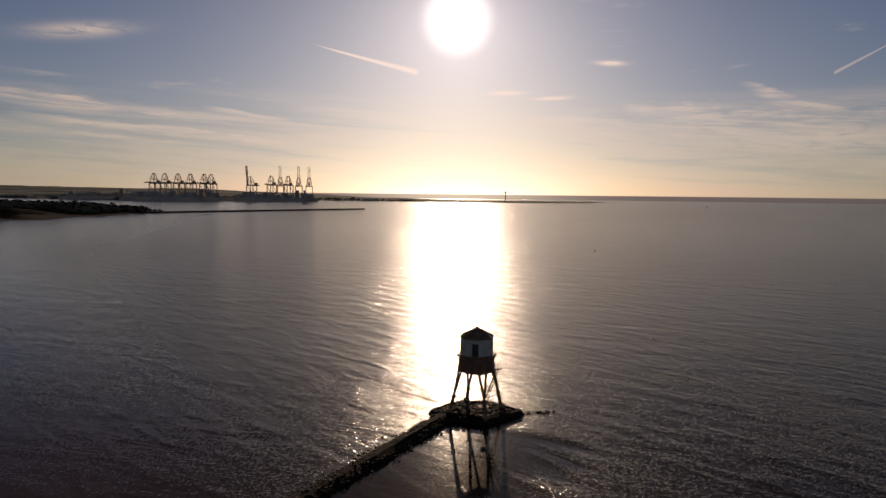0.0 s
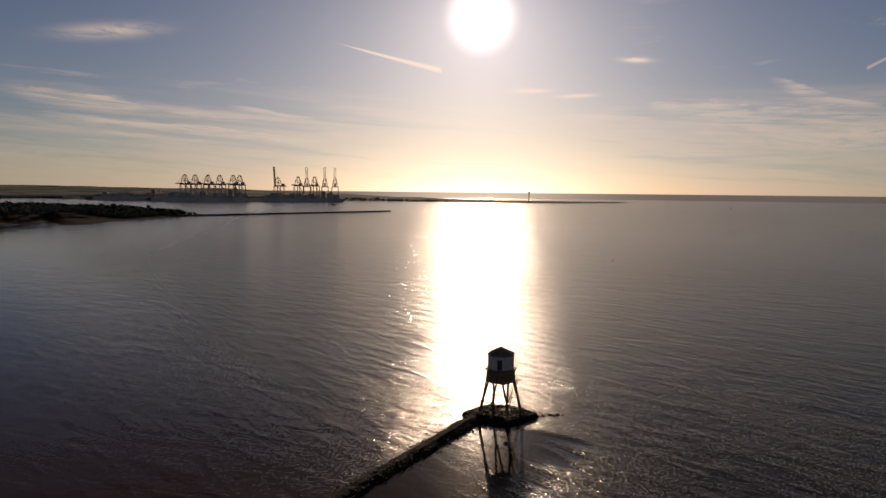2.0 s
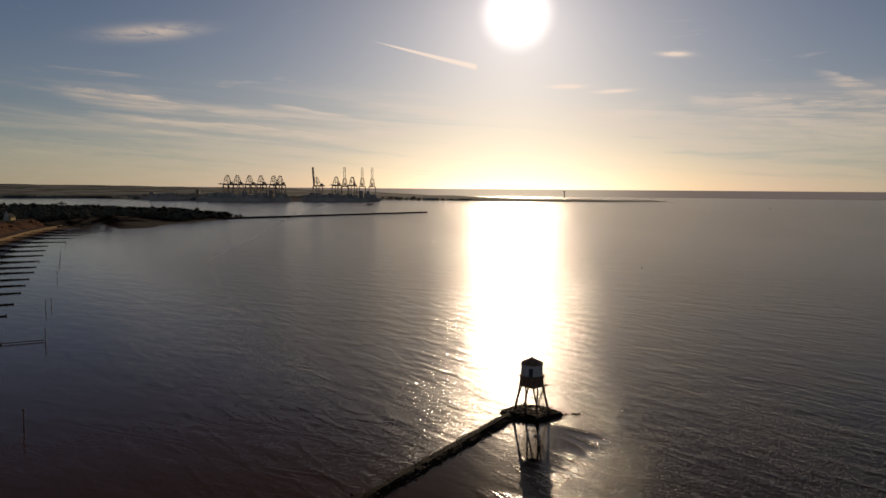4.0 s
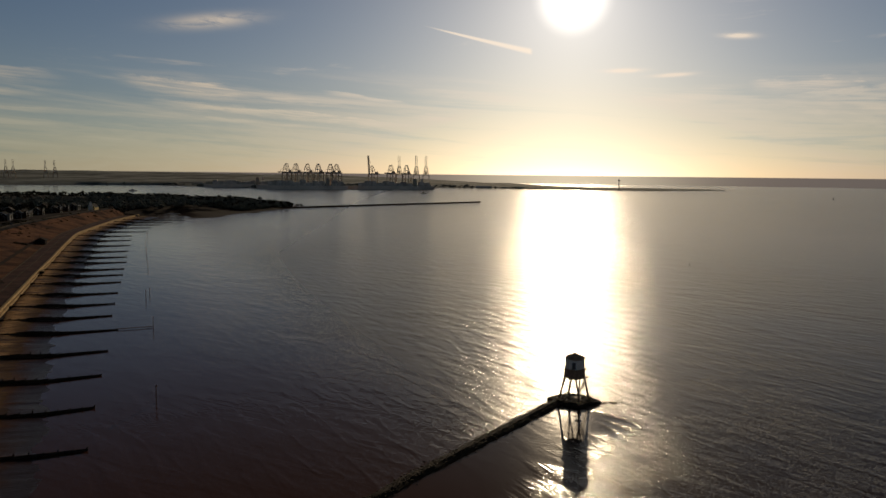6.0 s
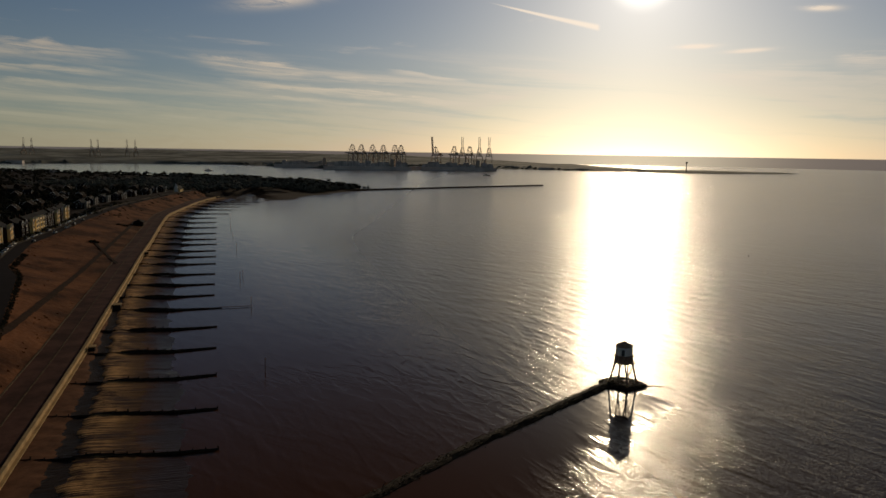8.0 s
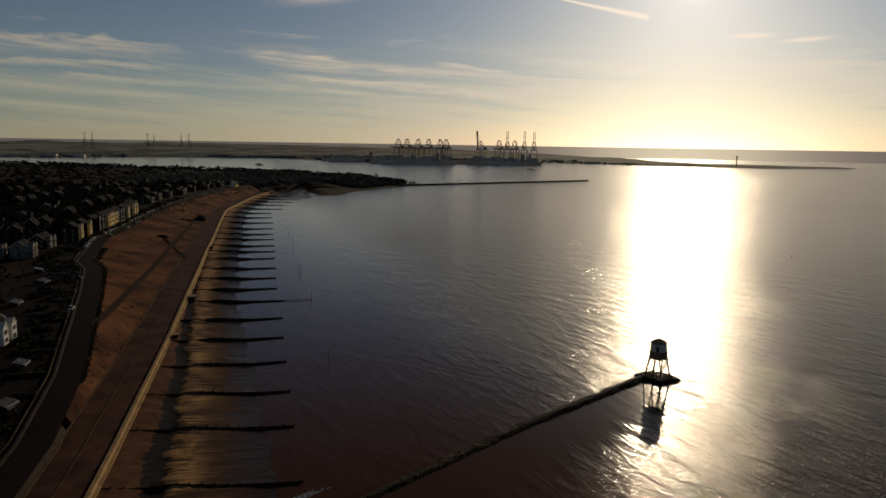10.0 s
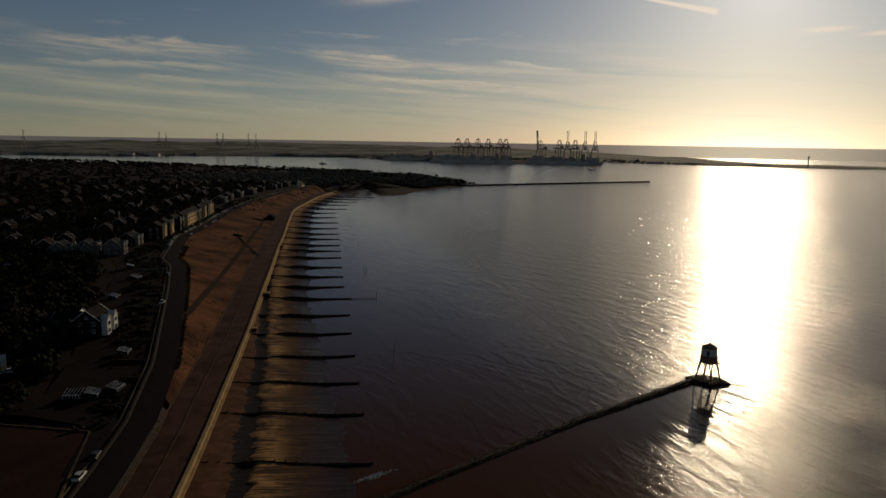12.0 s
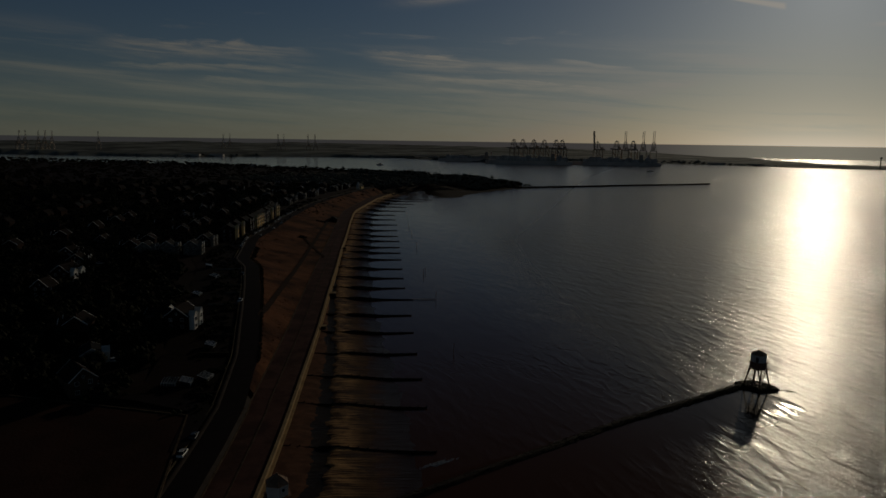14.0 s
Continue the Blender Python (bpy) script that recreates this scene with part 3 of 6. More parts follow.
BANK = int(np.argmax(LINE[:, 1] > -97))
strip("grass_slope", [slope_col(f) for f in (0, 0.08, 0.16, 0.24, 0.32, 0.4, 0.48, 0.56, 0.64, 0.72, 0.8, 0.88, 0.96, 1.0)], M["slope"], 0.35, first=BANK,
      label="rust-brown dry grass slope above the promenade")
strip("ramp_edge", [slope_col(f) for f in (0, 0.35, 0.7, 1.0)], M["flags"], last=BANK + 1, label="sloping paved edge between road and promenade")
strip("road", [lambda i: (-(TOP[i] - 0.3), RZ[i] + 0.12), lambda i: (-(TOP[i] + 3.5), RZ[i] + 0.2), lambda i: (-(TOP[i] + 7), RZ[i] + 0.12)],
      M["asphalt"], label="dark asphalt road along the cliff top")
strip("pavement", [lambda i: (-(TOP[i] + 7), RZ[i] + 0.10), lambda i: (-(TOP[i] + 7), RZ[i] + 0.26), lambda i: (-(TOP[i] + 8.8), RZ[i] + 0.28),
                   lambda i: (-(TOP[i] + 8.8), RZ[i] - 0.5)], M["flags"], label="kerbed pavement beside the cliff road")
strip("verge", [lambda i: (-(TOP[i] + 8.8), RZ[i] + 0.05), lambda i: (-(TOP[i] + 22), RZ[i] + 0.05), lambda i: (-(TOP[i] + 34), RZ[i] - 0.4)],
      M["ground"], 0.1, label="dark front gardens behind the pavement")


def ribbon(name, d0, d1, z0, z1, mat, label, first=0, last=None):
    """A solid band along the coast with a rectangular section."""
    idx = range(first, last or END)
    verts, faces = [], []
    for i in idx:
        a, b = (d0(i), d1(i)) if callable(d0) else (d0, d1)
        lo, hi = (z0(i), z1(i)) if callable(z0) else (z0, z1)
        verts += [offset(i, a, lo), offset(i, b, lo), offset(i, b, hi), offset(i, a, hi)]
    for r in range(len(idx) - 1):
        for c in range(4):
            d = (c + 1) % 4
            faces.append((r * 4 + c, r * 4 + d, (r + 1) * 4 + d, (r + 1) * 4 + c))
    faces += [(0, 1, 2, 3), tuple(len(verts) - 4 + k for k in (3, 2, 1, 0))]
    return tagged(raw(name, verts, faces, mat), label, kind="structure")


ribbon("sea_wall", -0.55, 0.3, -1.0, 3.35, M["concrete"], "pale concrete sea wall with a flat coping")
ribbon("wall_footing", 0.3, 1.1, -1.0, 2.15, M["concrete"], "stepped concrete footing of the sea wall")
ribbon("kerb", lambda i: -PROM[i] * 0.55, lambda i: -PROM[i] * 0.55 - 0.35, PROM_Z - 0.2, PROM_Z + 0.16, M["kerb"], "pale kerb along the middle of the promenade")
ribbon("slope_kerb", lambda i: -PROM[i] + 0.1, lambda i: -PROM[i] - 0.35, PROM_Z - 0.2, PROM_Z + 0.3, M["kerb"], "low stone edging at the slope's foot")
ribbon("garden_wall", lambda i: -(TOP[i] + 9.0), lambda i: -(TOP[i] + 9.3), lambda i: RZ[i] - 0.3, lambda i: RZ[i] + 0.55, M["garden_stone"], "low pale garden wall along the pavement")

# ---- the ground of the town and the wooded point ----
SHORE = [(-491, 605), (-472, 640), (-486, 700), (-489, 762), (-491, 830), (-482, 905), (-520, 985), (-740, 1095), (-914, 1170), (-1135, 1188),
         (-1339, 1198), (-1530, 1178), (-1750, 1150), (-2050, 1020), (-2500, 960), (-3300, 900), (-3300, -1200), (560, -1200)]


def inside(px, py, ring):
    r = np.array(ring, float)
    x0, y0 = r[:, 0], r[:, 1]
    x1, y1 = np.roll(x0, -1), np.roll(y0, -1)
    c = np.zeros(px.shape, bool)
    for a, b, e, f in zip(x0, y0, x1, y1):
        if b == f:
            continue
        c ^= ((b > py) != (f > py)) & (px < (e - a) * (py - b) / (f - b) + a)
    return c


def distance(px, py, line, closed=False):
    r = np.array(line, float)
    d = np.full(px.shape, 1e9)
    n = len(r) if closed else len(r) - 1
    for k in range(n):
        a, b = r[k], r[(k + 1) % len(r)]
        v = b - a
        t = np.clip(((px - a[0]) * v[0] + (py - a[1]) * v[1]) / max(v @ v, 1e-9), 0, 1)
        d = np.minimum(d, np.hypot(px - a[0] - t * v[0], py - a[1] - t * v[1]))
    return d


COAST = [tuple(p) for p in LINE[::4]]
LAND = COAST + SHORE


def smooth_noise(px, py, scale, seed):
    out = np.empty(px.size)
    for k, (a, b) in enumerate(zip(px.ravel(), py.ravel())):
        out[k] = noise.noise((a * scale, b * scale, seed))
    return out.reshape(px.shape)


def ground_sheet():
    xs, ys = np.arange(-3300, 610, 15.0), np.arange(-1200, 1215, 15.0)
    X, Y = np.meshgrid(xs, ys)
    land = inside(X, Y, LAND)
    wall_d = distance(X, Y, COAST)
    shore_d = distance(X, Y, SHORE[:16])
    z = np.minimum(10.6, 0.4 + shore_d * np.where(Y > 560, 0.05, 0.09)) + 0.5 * smooth_noise(X, Y, 0.01, 2.0)
    near = np.argmin((X[..., None] - LINE[::6, 0]) ** 2 + (Y[..., None] - LINE[::6, 1]) ** 2, axis=-1) * 6
    cap = np.where(Y < 640, RZ[near] - 0.5, 10.6)
    z = np.minimum(z, cap)
    by_wall = (Y < 600) & (near < END)
    z = np.where(by_wall & (wall_d < TOP[near] + 14), np.minimum(z, -2.5), z)
    z = np.where(by_wall & (wall_d >= TOP[near] + 14) & (wall_d < TOP[near] + 30), np.minimum(z, cap - 0.2), z)
    z = np.where(land, z, np.maximum(-4.0, -0.06 * np.minimum(shore_d, wall_d)) - 0.3)
    n = len(xs)
    faces = []
    ok = (z > -3.0)
    for r in range(len(ys) - 1):
        for c in range(n - 1):
            if ok[r, c] or ok[r, c + 1] or ok[r + 1, c] or ok[r + 1, c + 1]:
                k = r * n + c
                faces.append((k, k + 1, k + n + 1, k + n))
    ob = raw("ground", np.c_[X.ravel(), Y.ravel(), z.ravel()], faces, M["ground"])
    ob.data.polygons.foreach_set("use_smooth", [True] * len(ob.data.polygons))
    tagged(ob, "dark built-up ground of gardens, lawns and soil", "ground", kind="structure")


ground_sheet()

FAR = [(-4600, 1100), (-2886, 1531), (-2457, 1733), (-2330, 2250), (-1800, 2490), (-1580, 2330), (-1230, 2260), (-860, 2420), (-700, 2650),
       (-600, 2790), (-100, 2700), (290, 2717), (690, 3100), (480, 3200), (60, 3300), (-250, 3800), (-500, 4600), (-600, 5200), (-5200, 5200)]


def far_sheet():
    az = np.radians(np.arange(-80, 14, 0.25))
    r = np.r_[np.arange(1600, 3300, 30), np.arange(3300, 4760, 80), 4760]
    A, R = np.meshgrid(az, r)
    X, Y = 10 + R * np.sin(A), -180 + R * np.cos(A)
    land = inside(X, Y, FAR)
    d = distance(X, Y, FAR[:16])
    roll = smooth_noise(X, Y, 0.0016, 5.0) + 0.4 * smooth_noise(X, Y, 0.006, 8.0)
    back = np.clip((R - 3000) / 1700, 0, 1)
    west = np.clip((-8 - np.degrees(A)) / 14, 0, 1)
    z = np.minimum(5.0, 0.5 + 0.08 * d) + np.clip(d / 900, 0, 1) * (12 + 8 * roll) * west + back * west * (38 + 8 * roll)
    z = np.where(land, z, -3.0)
    n = len(az)
    ok = z > -2
    faces = []
    for i in range(len(r) - 1):
        for c in range(n - 1):
            if ok[i, c] or ok[i, c + 1] or ok[i + 1, c] or ok[i + 1, c + 1]:
                k = i * n + c
                faces.append((k, k + 1, k + n + 1, k + n))
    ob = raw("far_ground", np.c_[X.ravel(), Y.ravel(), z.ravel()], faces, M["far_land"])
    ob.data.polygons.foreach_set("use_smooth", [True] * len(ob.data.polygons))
    tagged(ob, "low far shore of fields and dockland, haze put into its colour", "far shore", kind="structure")


far_sheet()


def rock_meshes(name, mat, count, seed):
    """A few uneven blocks to share between many stones."""
    out = []
    rnd = random.Random(seed)
    for _ in range(count):
        bm = bmesh.new()
        bmesh.ops.create_icosphere(bm, subdivisions=1, radius=0.5)
        for v in bm.verts:
            v.co *= rnd.uniform(0.72, 1.2)
            v.co.x = max(-0.42, min(0.42, v.co.x))
            v.co.z = max(-0.36, min(0.36, v.co.z))
        out.append(mesh_of(name, bm, mat))
    return out


ROCKS = rock_meshes("stone", M["rock"], 7, 4)
rnd = random.Random(11)


def stone(parent, at, size, flat=0.7):
    ob = new("stone", rnd.choice(ROCKS))
    ob.parent = parent
    ob.matrix_basis = (Matrix.Translation(at) @ Euler((rnd.uniform(-0.3, 0.3), rnd.uniform(-0.3, 0.3), rnd.uniform(0, 6.3))).to_matrix().to_4x4()
                       @ Matrix.Diagonal((size * rnd.uniform(0.8, 1.4), size * rnd.uniform(0.8, 1.2), size * flat, 1)))
    return ob


def loose_stones(name, places, mat, parent, label=""):
    """Many stones joined into one mesh."""
    verts, faces = [], []
    shapes = []
    for me in ROCKS:
        shapes.append((np.array([v.co for v in me.vertices]), [tuple(p.vertices) for p in me.polygons]))
    for x, y, z, s in places:
        co, fs = shapes[rnd.randrange(len(shapes))]
        a = rnd.uniform(0, 6.3)
        c, sn = math.cos(a), math.sin(a)
        k = len(verts)
        for v in co:
            verts.append((x + s * (v[0] * c - v[1] * sn) * 1.2, y + s * (v[0] * sn + v[1] * c), z + s * 0.7 * v[2]))
        faces += [tuple(i + k for i in f) for f in fs]
    ob = raw(name, verts, faces, mat, parent)
    return tagged(ob, label, kind="stuff")


# ---- the low lighthouse on its rubble base ----
PAD = [(-6.7, 0.3), (-2.9, 4.6), (2.6, 4.8), (6.8, 1.0), (1.6, -3.9), (-4.2, -2.5)]


def rubble_base():
    base = empty("rubble_base", (0, 0, 0), 0, "weedy rubble mound under the lighthouse, awash at its edge", "rock mound")
    bm = bmesh.new()
    prism(bm, [(x * 1.2, y * 1.22) for x, y in PAD], -1.4, 0.55, 0.86)
    part("core", bm, M["mound"], base)
    bm = bmesh.new()
    for k in range(6):
        a, b = Vector((*PAD[k], 0.55)), Vector((*PAD[(k + 1) % 6], 0.55))
        beam(bm, a, b, 0.4, 0.4)
    part("edge_beam", bm, M["mound"], base, "dark timber and stone edging")
    made = 0
    while made < 295:
        x, y = rnd.uniform(-6.3, 6.2), rnd.uniform(-4.3, 4.6)
        if not inside(np.array([x * 1.08]), np.array([y * 1.08]), PAD)[0]:
            continue
        stone(base, (x, y, 0.6 + 0.55 * (1 - (x * x + y * y) / 46)), rnd.uniform(0.3, 0.75))
        made += 1
    return base


rubble_base()


def cabin_parts(top, z_deck, z_eave, r, sides, turn, z_apex, door_dir):
    """Octagonal boarded cabin with a pyramid roof on a deck."""
    bm = bmesh.new()
    prism(bm, ngon(sides, r, turn), z_deck, z_eave)
    wall = part("cabin_wall", bm, M["white"], top, "weathered white boarded wall")
    side = 2 * r * math.sin(math.pi / sides)
    inr = r * math.cos(math.pi / sides)
    bm = bmesh.new()
    for k in range(sides):
        a = turn + 2 * math.pi * k / sides
        beam(bm, (r * math.cos(a), r * math.sin(a), z_deck), (r * math.cos(a), r * math.sin(a), z_eave), 0.16)
    part("corner_post", bm, M["frame_white"], wall)
    bm = bmesh.new()
    prism(bm, ngon(sides, r * 1.07, turn), z_eave - 0.10, z_eave + 0.10)
    lo = ngon(sides, r * 1.10, turn)
    vs = [bm.verts.new((x, y, z_eave + 0.10)) for x, y in lo]
    tip = [bm.verts.new((x * 0.10, y * 0.10, z_apex - 0.35)) for x, y in lo]
    for k in range(sides):
        j = (k + 1) % sides
        bm.faces.new((vs[k], vs[j], tip[j], tip[k]))
    bm.faces.new(tip)
    roof = part("roof", bm, M["roof_dark"], top, "dark shallow pyramid roof")
    bm = bmesh.new()
    bmesh.ops.create_uvsphere(bm, u_segments=10, v_segments=6, radius=0.26, matrix=Matrix.Translation((0, 0, z_apex - 0.26)))
    beam(bm, (0, 0, z_apex - 0.7), (0, 0, z_apex - 0.2), 0.4, sides=8)
    part("finial", bm, M["roof_dark"], roof)
    for k in range(sides):
        beam_bm = bmesh.new()
        beam(beam_bm, (lo[k][0], lo[k][1], z_eave + 0.12), (lo[k][0] * 0.1, lo[k][1] * 0.1, z_apex - 0.33), 0.12)
        part("hip_roll", beam_bm, M["roof_dark"], roof)
    # a door in one face and a small window in others
    for k in range(sides):
        a = turn + 2 * math.pi * (k + 0.5) / sides
        q = Matrix.Rotation(a, 3, "Z")
        if k == door_dir:
            bm = bmesh.new()
            box(bm, (0.10, 0.95, 1.85), q @ Vector((inr + 0.03, 0.25, 0)) + Vector((0, 0, z_deck + 0.98)), q, 0.02)
            door = part("door", bm, M["door_dark"], top, "dark painted plank door")
            bm = bmesh.new()
            for dy in (-0.53, 0.53):
                box(bm, (0.16, 0.10, 2.0), q @ Vector((inr + 0.04, 0.25 + dy, 0)) + Vector((0, 0, z_deck + 1.02)), q)
            box(bm, (0.16, 1.16, 0.10), q @ Vector((inr + 0.04, 0.25, 0)) + Vector((0, 0, z_deck + 2.07)), q)
            part("door_frame", bm, M["frame_white"], door)
        elif k % 2:
            bm = bmesh.new()
            box(bm, (0.08, 0.6, 0.7), q @ Vector((inr + 0.02, 0, 0)) + Vector((0, 0, z_deck + 1.5)), q)
            win = part("window", bm, M["glass"], top)
            bm = bmesh.new()
            for dy in (-0.35, 0.35):
                box(bm, (0.14, 0.08, 0.86), q @ Vector((inr + 0.03, dy, 0)) + Vector((0, 0, z_deck + 1.5)), q)
            for dz in (-0.4, 0.4):
                box(bm, (0.14, 0.78, 0.08), q @ Vector((inr + 0.03, 0, 0)) + Vector((0, 0, z_deck + 1.5 + dz)), q)
            part("window_frame", bm, M["frame_white"], win)
    bm = bmesh.new()
    for k in range(sides):
        a0, a1 = (turn + 2 * math.pi * (k + j) / sides for j in (0, 1))
        for h in range(1, 8):
            z = z_deck + h * (z_eave - z_deck) / 8
            beam(bm, ((r + 0.01) * math.cos(a0), (r + 0.01) * math.sin(a0), z), ((r + 0.01) * math.cos(a1), (r + 0.01) * math.sin(a1), z), 0.035)
    part("board_joint", bm, M["white"], wall)


def low_lighthouse():
    top = empty("lighthouse", (0, 0, 0), 0, "iron-legged low lighthouse with a white cabin and dark skirt", "lighthouse")
    sides, turn = 8, radians(10)
    z_deck, z_eave, z_apex, r = 9.55, 12.15, 13.75, 2.40
    cabin_parts(top, z_deck, z_eave, r, sides, turn, z_apex, 5)
    bm = bmesh.new()
    prism(bm, ngon(sides, 2.98, turn), z_deck - 0.22, z_deck)
    deck = part("gallery_deck", bm, M["iron"], top, "dark overhanging gallery floor")
    for k in range(sides):
        a = turn + 2 * math.pi * k / sides
        bm = bmesh.new()
        c, s = math.cos(a), math.sin(a)
        beam(bm, (2.6 * c, 2.6 * s, z_deck - 1.0), (2.95 * c, 2.95 * s, z_deck - 0.2), 0.12)
        part("bracket", bm, M["iron"], deck)
    bm = bmesh.new()
    lo, hi = ngon(sides, 2.82, turn), ngon(sides, 2.52, turn)
    a = [bm.verts.new((x, y, 6.95 + (0.18 if k % 2 else 0.0))) for k, (x, y) in enumerate(lo)]
    b = [bm.verts.new((x, y, z_deck - 0.2)) for x, y in hi]
    for k in range(sides):
        j = (k + 1) % sides
        bm.faces.new((a[k], a[j], b[j], b[k]))
    bm.faces.new(b)
    bm.faces.new(a[::-1])
    skirt = part("skirt", bm, M["iron"], top, "dark rust-brown plated lower room")
    for k in range(sides):
        bm = bmesh.new()
        ang = turn + 2 * math.pi * k / sides
        c, s = math.cos(ang), math.sin(ang)
        beam(bm, (2.84 * c, 2.84 * s, 6.95), (2.54 * c, 2.54 * s, z_deck - 0.2), 0.10)
        part("rib", bm, M["iron"], skirt)
    feet = [(4.0, 1.4), (1.4, -4.0), (-4.0, -1.4), (-1.4, 4.0)]
    for x, y in feet:
        k = 0.62
        head = Vector((x * k, y * k, 7.15))
        foot = Vector((x, y, 0.6))
        knee = foot.lerp(head, 0.42)
        across = Vector((-y, x, 0)).normalized()
        bm = bmesh.new()
        beam(bm, foot, knee, 0.52, sides=8, taper=0.9)
        beam(bm, knee, head - across * 0.55, 0.32, sides=6)
        beam(bm, knee, head + across * 0.55, 0.32, sides=6)
        bmesh.ops.create_uvsphere(bm, u_segments=8, v_segments=5, radius=0.34, matrix=Matrix.Translation(knee))
        leg = part("leg", bm, M["iron"], top, "splayed forked iron leg")
        bm = bmesh.new()
        box(bm, (0.9, 0.9, 0.5), (x, y, 1.25), None, 0.08)
        part("foot", bm, M["concrete"], leg)
    for k in range(4):
        bm = bmesh.new()
        p, q = Vector((*feet[k], 0)), Vector((*feet[(k + 1) % 4], 0))
        beam(bm, p * 0.84 + Vector((0, 0, 3.35)), q * 0.84 + Vector((0, 0, 3.35)), 0.06, sides=5)
        part("tie_rod", bm, M["iron"], top)
    # ladder stair on the seaward side
    a, b = Vector((1.1, -3.5, 2.6)), Vector((3.1, -1.2, 7.6))
    side = Vector((0.75, -0.65, 0)).cross(Vector((0, 0, 1))).normalized() * 0.38
    bm = bmesh.new()
    beam(bm, a + side, b + side, 0.08)
    beam(bm, a - side, b - side, 0.08)
    beam(bm, a + side + Vector((0, 0, 0.95)), b + side + Vector((0, 0, 0.95)), 0.05)
    beam(bm, a - side + Vector((0, 0, 0.95)), b - side + Vector((0, 0, 0.95)), 0.05)
    stair = part("stair", bm, M["iron"], top, "narrow iron stair with handrails")
    for k in range(15):
        bm = bmesh.new()
        box(bm, (0.26, 0.74, 0.04), a.lerp(b, (k + 0.5) / 15), Matrix.Rotation(math.atan2(side.y, side.x) - math.pi / 2, 3, "Z"))
        part("tread", bm, M["iron"], stair)
    bm = bmesh.new()
    box(bm, (1.2, 1.1, 0.10), (3.2, -1.0, 7.55))
    part("landing", bm, M["iron"], top)
    bm = bmesh.new()
    box(bm, (1.6, 1.4, 0.10), (1.0, -3.4, 2.55))
    part("landing", bm, M["iron"], top)
    return top


low_lighthouse()


# ---- the rubble causeway ----
CAUSE = [(-3.6, 0.2), (-12.1, -16.2), (-20.1, -31.7), (-32.1, -54.9), (-42, -77.1), (-50.6, -96.4), (-58.1, -113.3), (-68, -136), (-76, -156)]


def causeway():
    base = empty("causeway", (0, 0, 0), 0, "narrow weed-covered rubble causeway running ashore, low in the water", "causeway")
    q = resample(CAUSE, 1.5)
    t = np.gradient(q, axis=0)
    t /= np.hypot(*t.T)[:, None]
    n = np.c_[-t[:, 1], t[:, 0]]
    verts, faces = [], []
    s = np.linspace(0, 1, len(q))
    crest = np.interp(s, [0, 0.25, 0.5, 0.7, 0.85, 1], [1.0, 0.85, 0.6, 0.5, 0.7, 1.2])
    prof = [(-2.5, -1.6), (-1.5, -0.55), (-0.7, -0.1), (0.5, -0.05), (1.4, -0.5), (2.5, -1.6)]
    for i, p in enumerate(q):
        for d, z in prof:
            d *= 1 + 0.3 * noise.noise((p[0] * 0.25, p[1] * 0.25, 4.0 if d > 0 else 9.0))
            zz = crest[i] + z * (1.0 if z > -1 else 1.4) + 0.25 * noise.noise((p[0] * 0.5, p[1] * 0.5, d))
            verts.append((p[0] + n[i, 0] * d, p[1] + n[i, 1] * d, zz))
    for i in range(len(q) - 1):
        for k in range(5):
            faces.append((i * 6 + k, i * 6 + k + 1, (i + 1) * 6 + k + 1, (i + 1) * 6 + k))
    raw("core", verts, faces, M["mound"], base)
    near, rest = [], []
    for i, p in enumerate(q):
        for _ in range(22):
            d = rnd.gauss(0, 0.85)
            at = (p[0] + n[i, 0] * d + rnd.uniform(-0.7, 0.7), p[1] + n[i, 1] * d + rnd.uniform(-0.7, 0.7), crest[i] - 0.30 * abs(d) - 0.05)
            (near if len(near) < 260 and rnd.random() < 0.5 else rest).append((*at, rnd.uniform(0.18, 0.46)))
    for x, y, z, size in near:
        stone(base, (x, y, z), size)
    loose_stones("rubble", rest, M["rock"], base)


causeway()


def outlying_rocks():
    """Weedy stones just awash, trailing off the mound's seaward corner."""
    base = empty("outlying_rocks", (0, 0, 0), 0, "dark weedy stones awash beside the lighthouse mound", "rocks")
    for _ in range(46):
        f = rnd.random()
        stone(base, (7.0 + 5.0 * f + rnd.uniform(-0.5, 0.5), 1.0 + 1.8 * f + rnd.gauss(0, 0.35), -0.05 + rnd.uniform(-0.08, 0.12)), rnd.uniform(0.35, 0.8), 0.5)


outlying_rocks()


# ---- groynes and marker posts ----
TIPS = [(-69.5, -101.8), (-87.7, -77.1), (-102.8, -55.9), (-119.6, -32.6), (-136.9, -8.3), (-153.8, 16.1), (-161.0, 50.6), (-190, 65.3),
        (-206, 87.9), (-223.3, 112.7), (-243.4, 141.6), (-259.7, 165), (-275.1, 186.8), (-293.6, 214), (-311.4, 238.4), (-333.1, 269.2),
        (-357.4, 304.6), (-383.3, 340.3), (-409, 376.6), (-423.6, 419), (-448.7, 461.4), (-463, 500), (-474, 540), (-480, 575)]


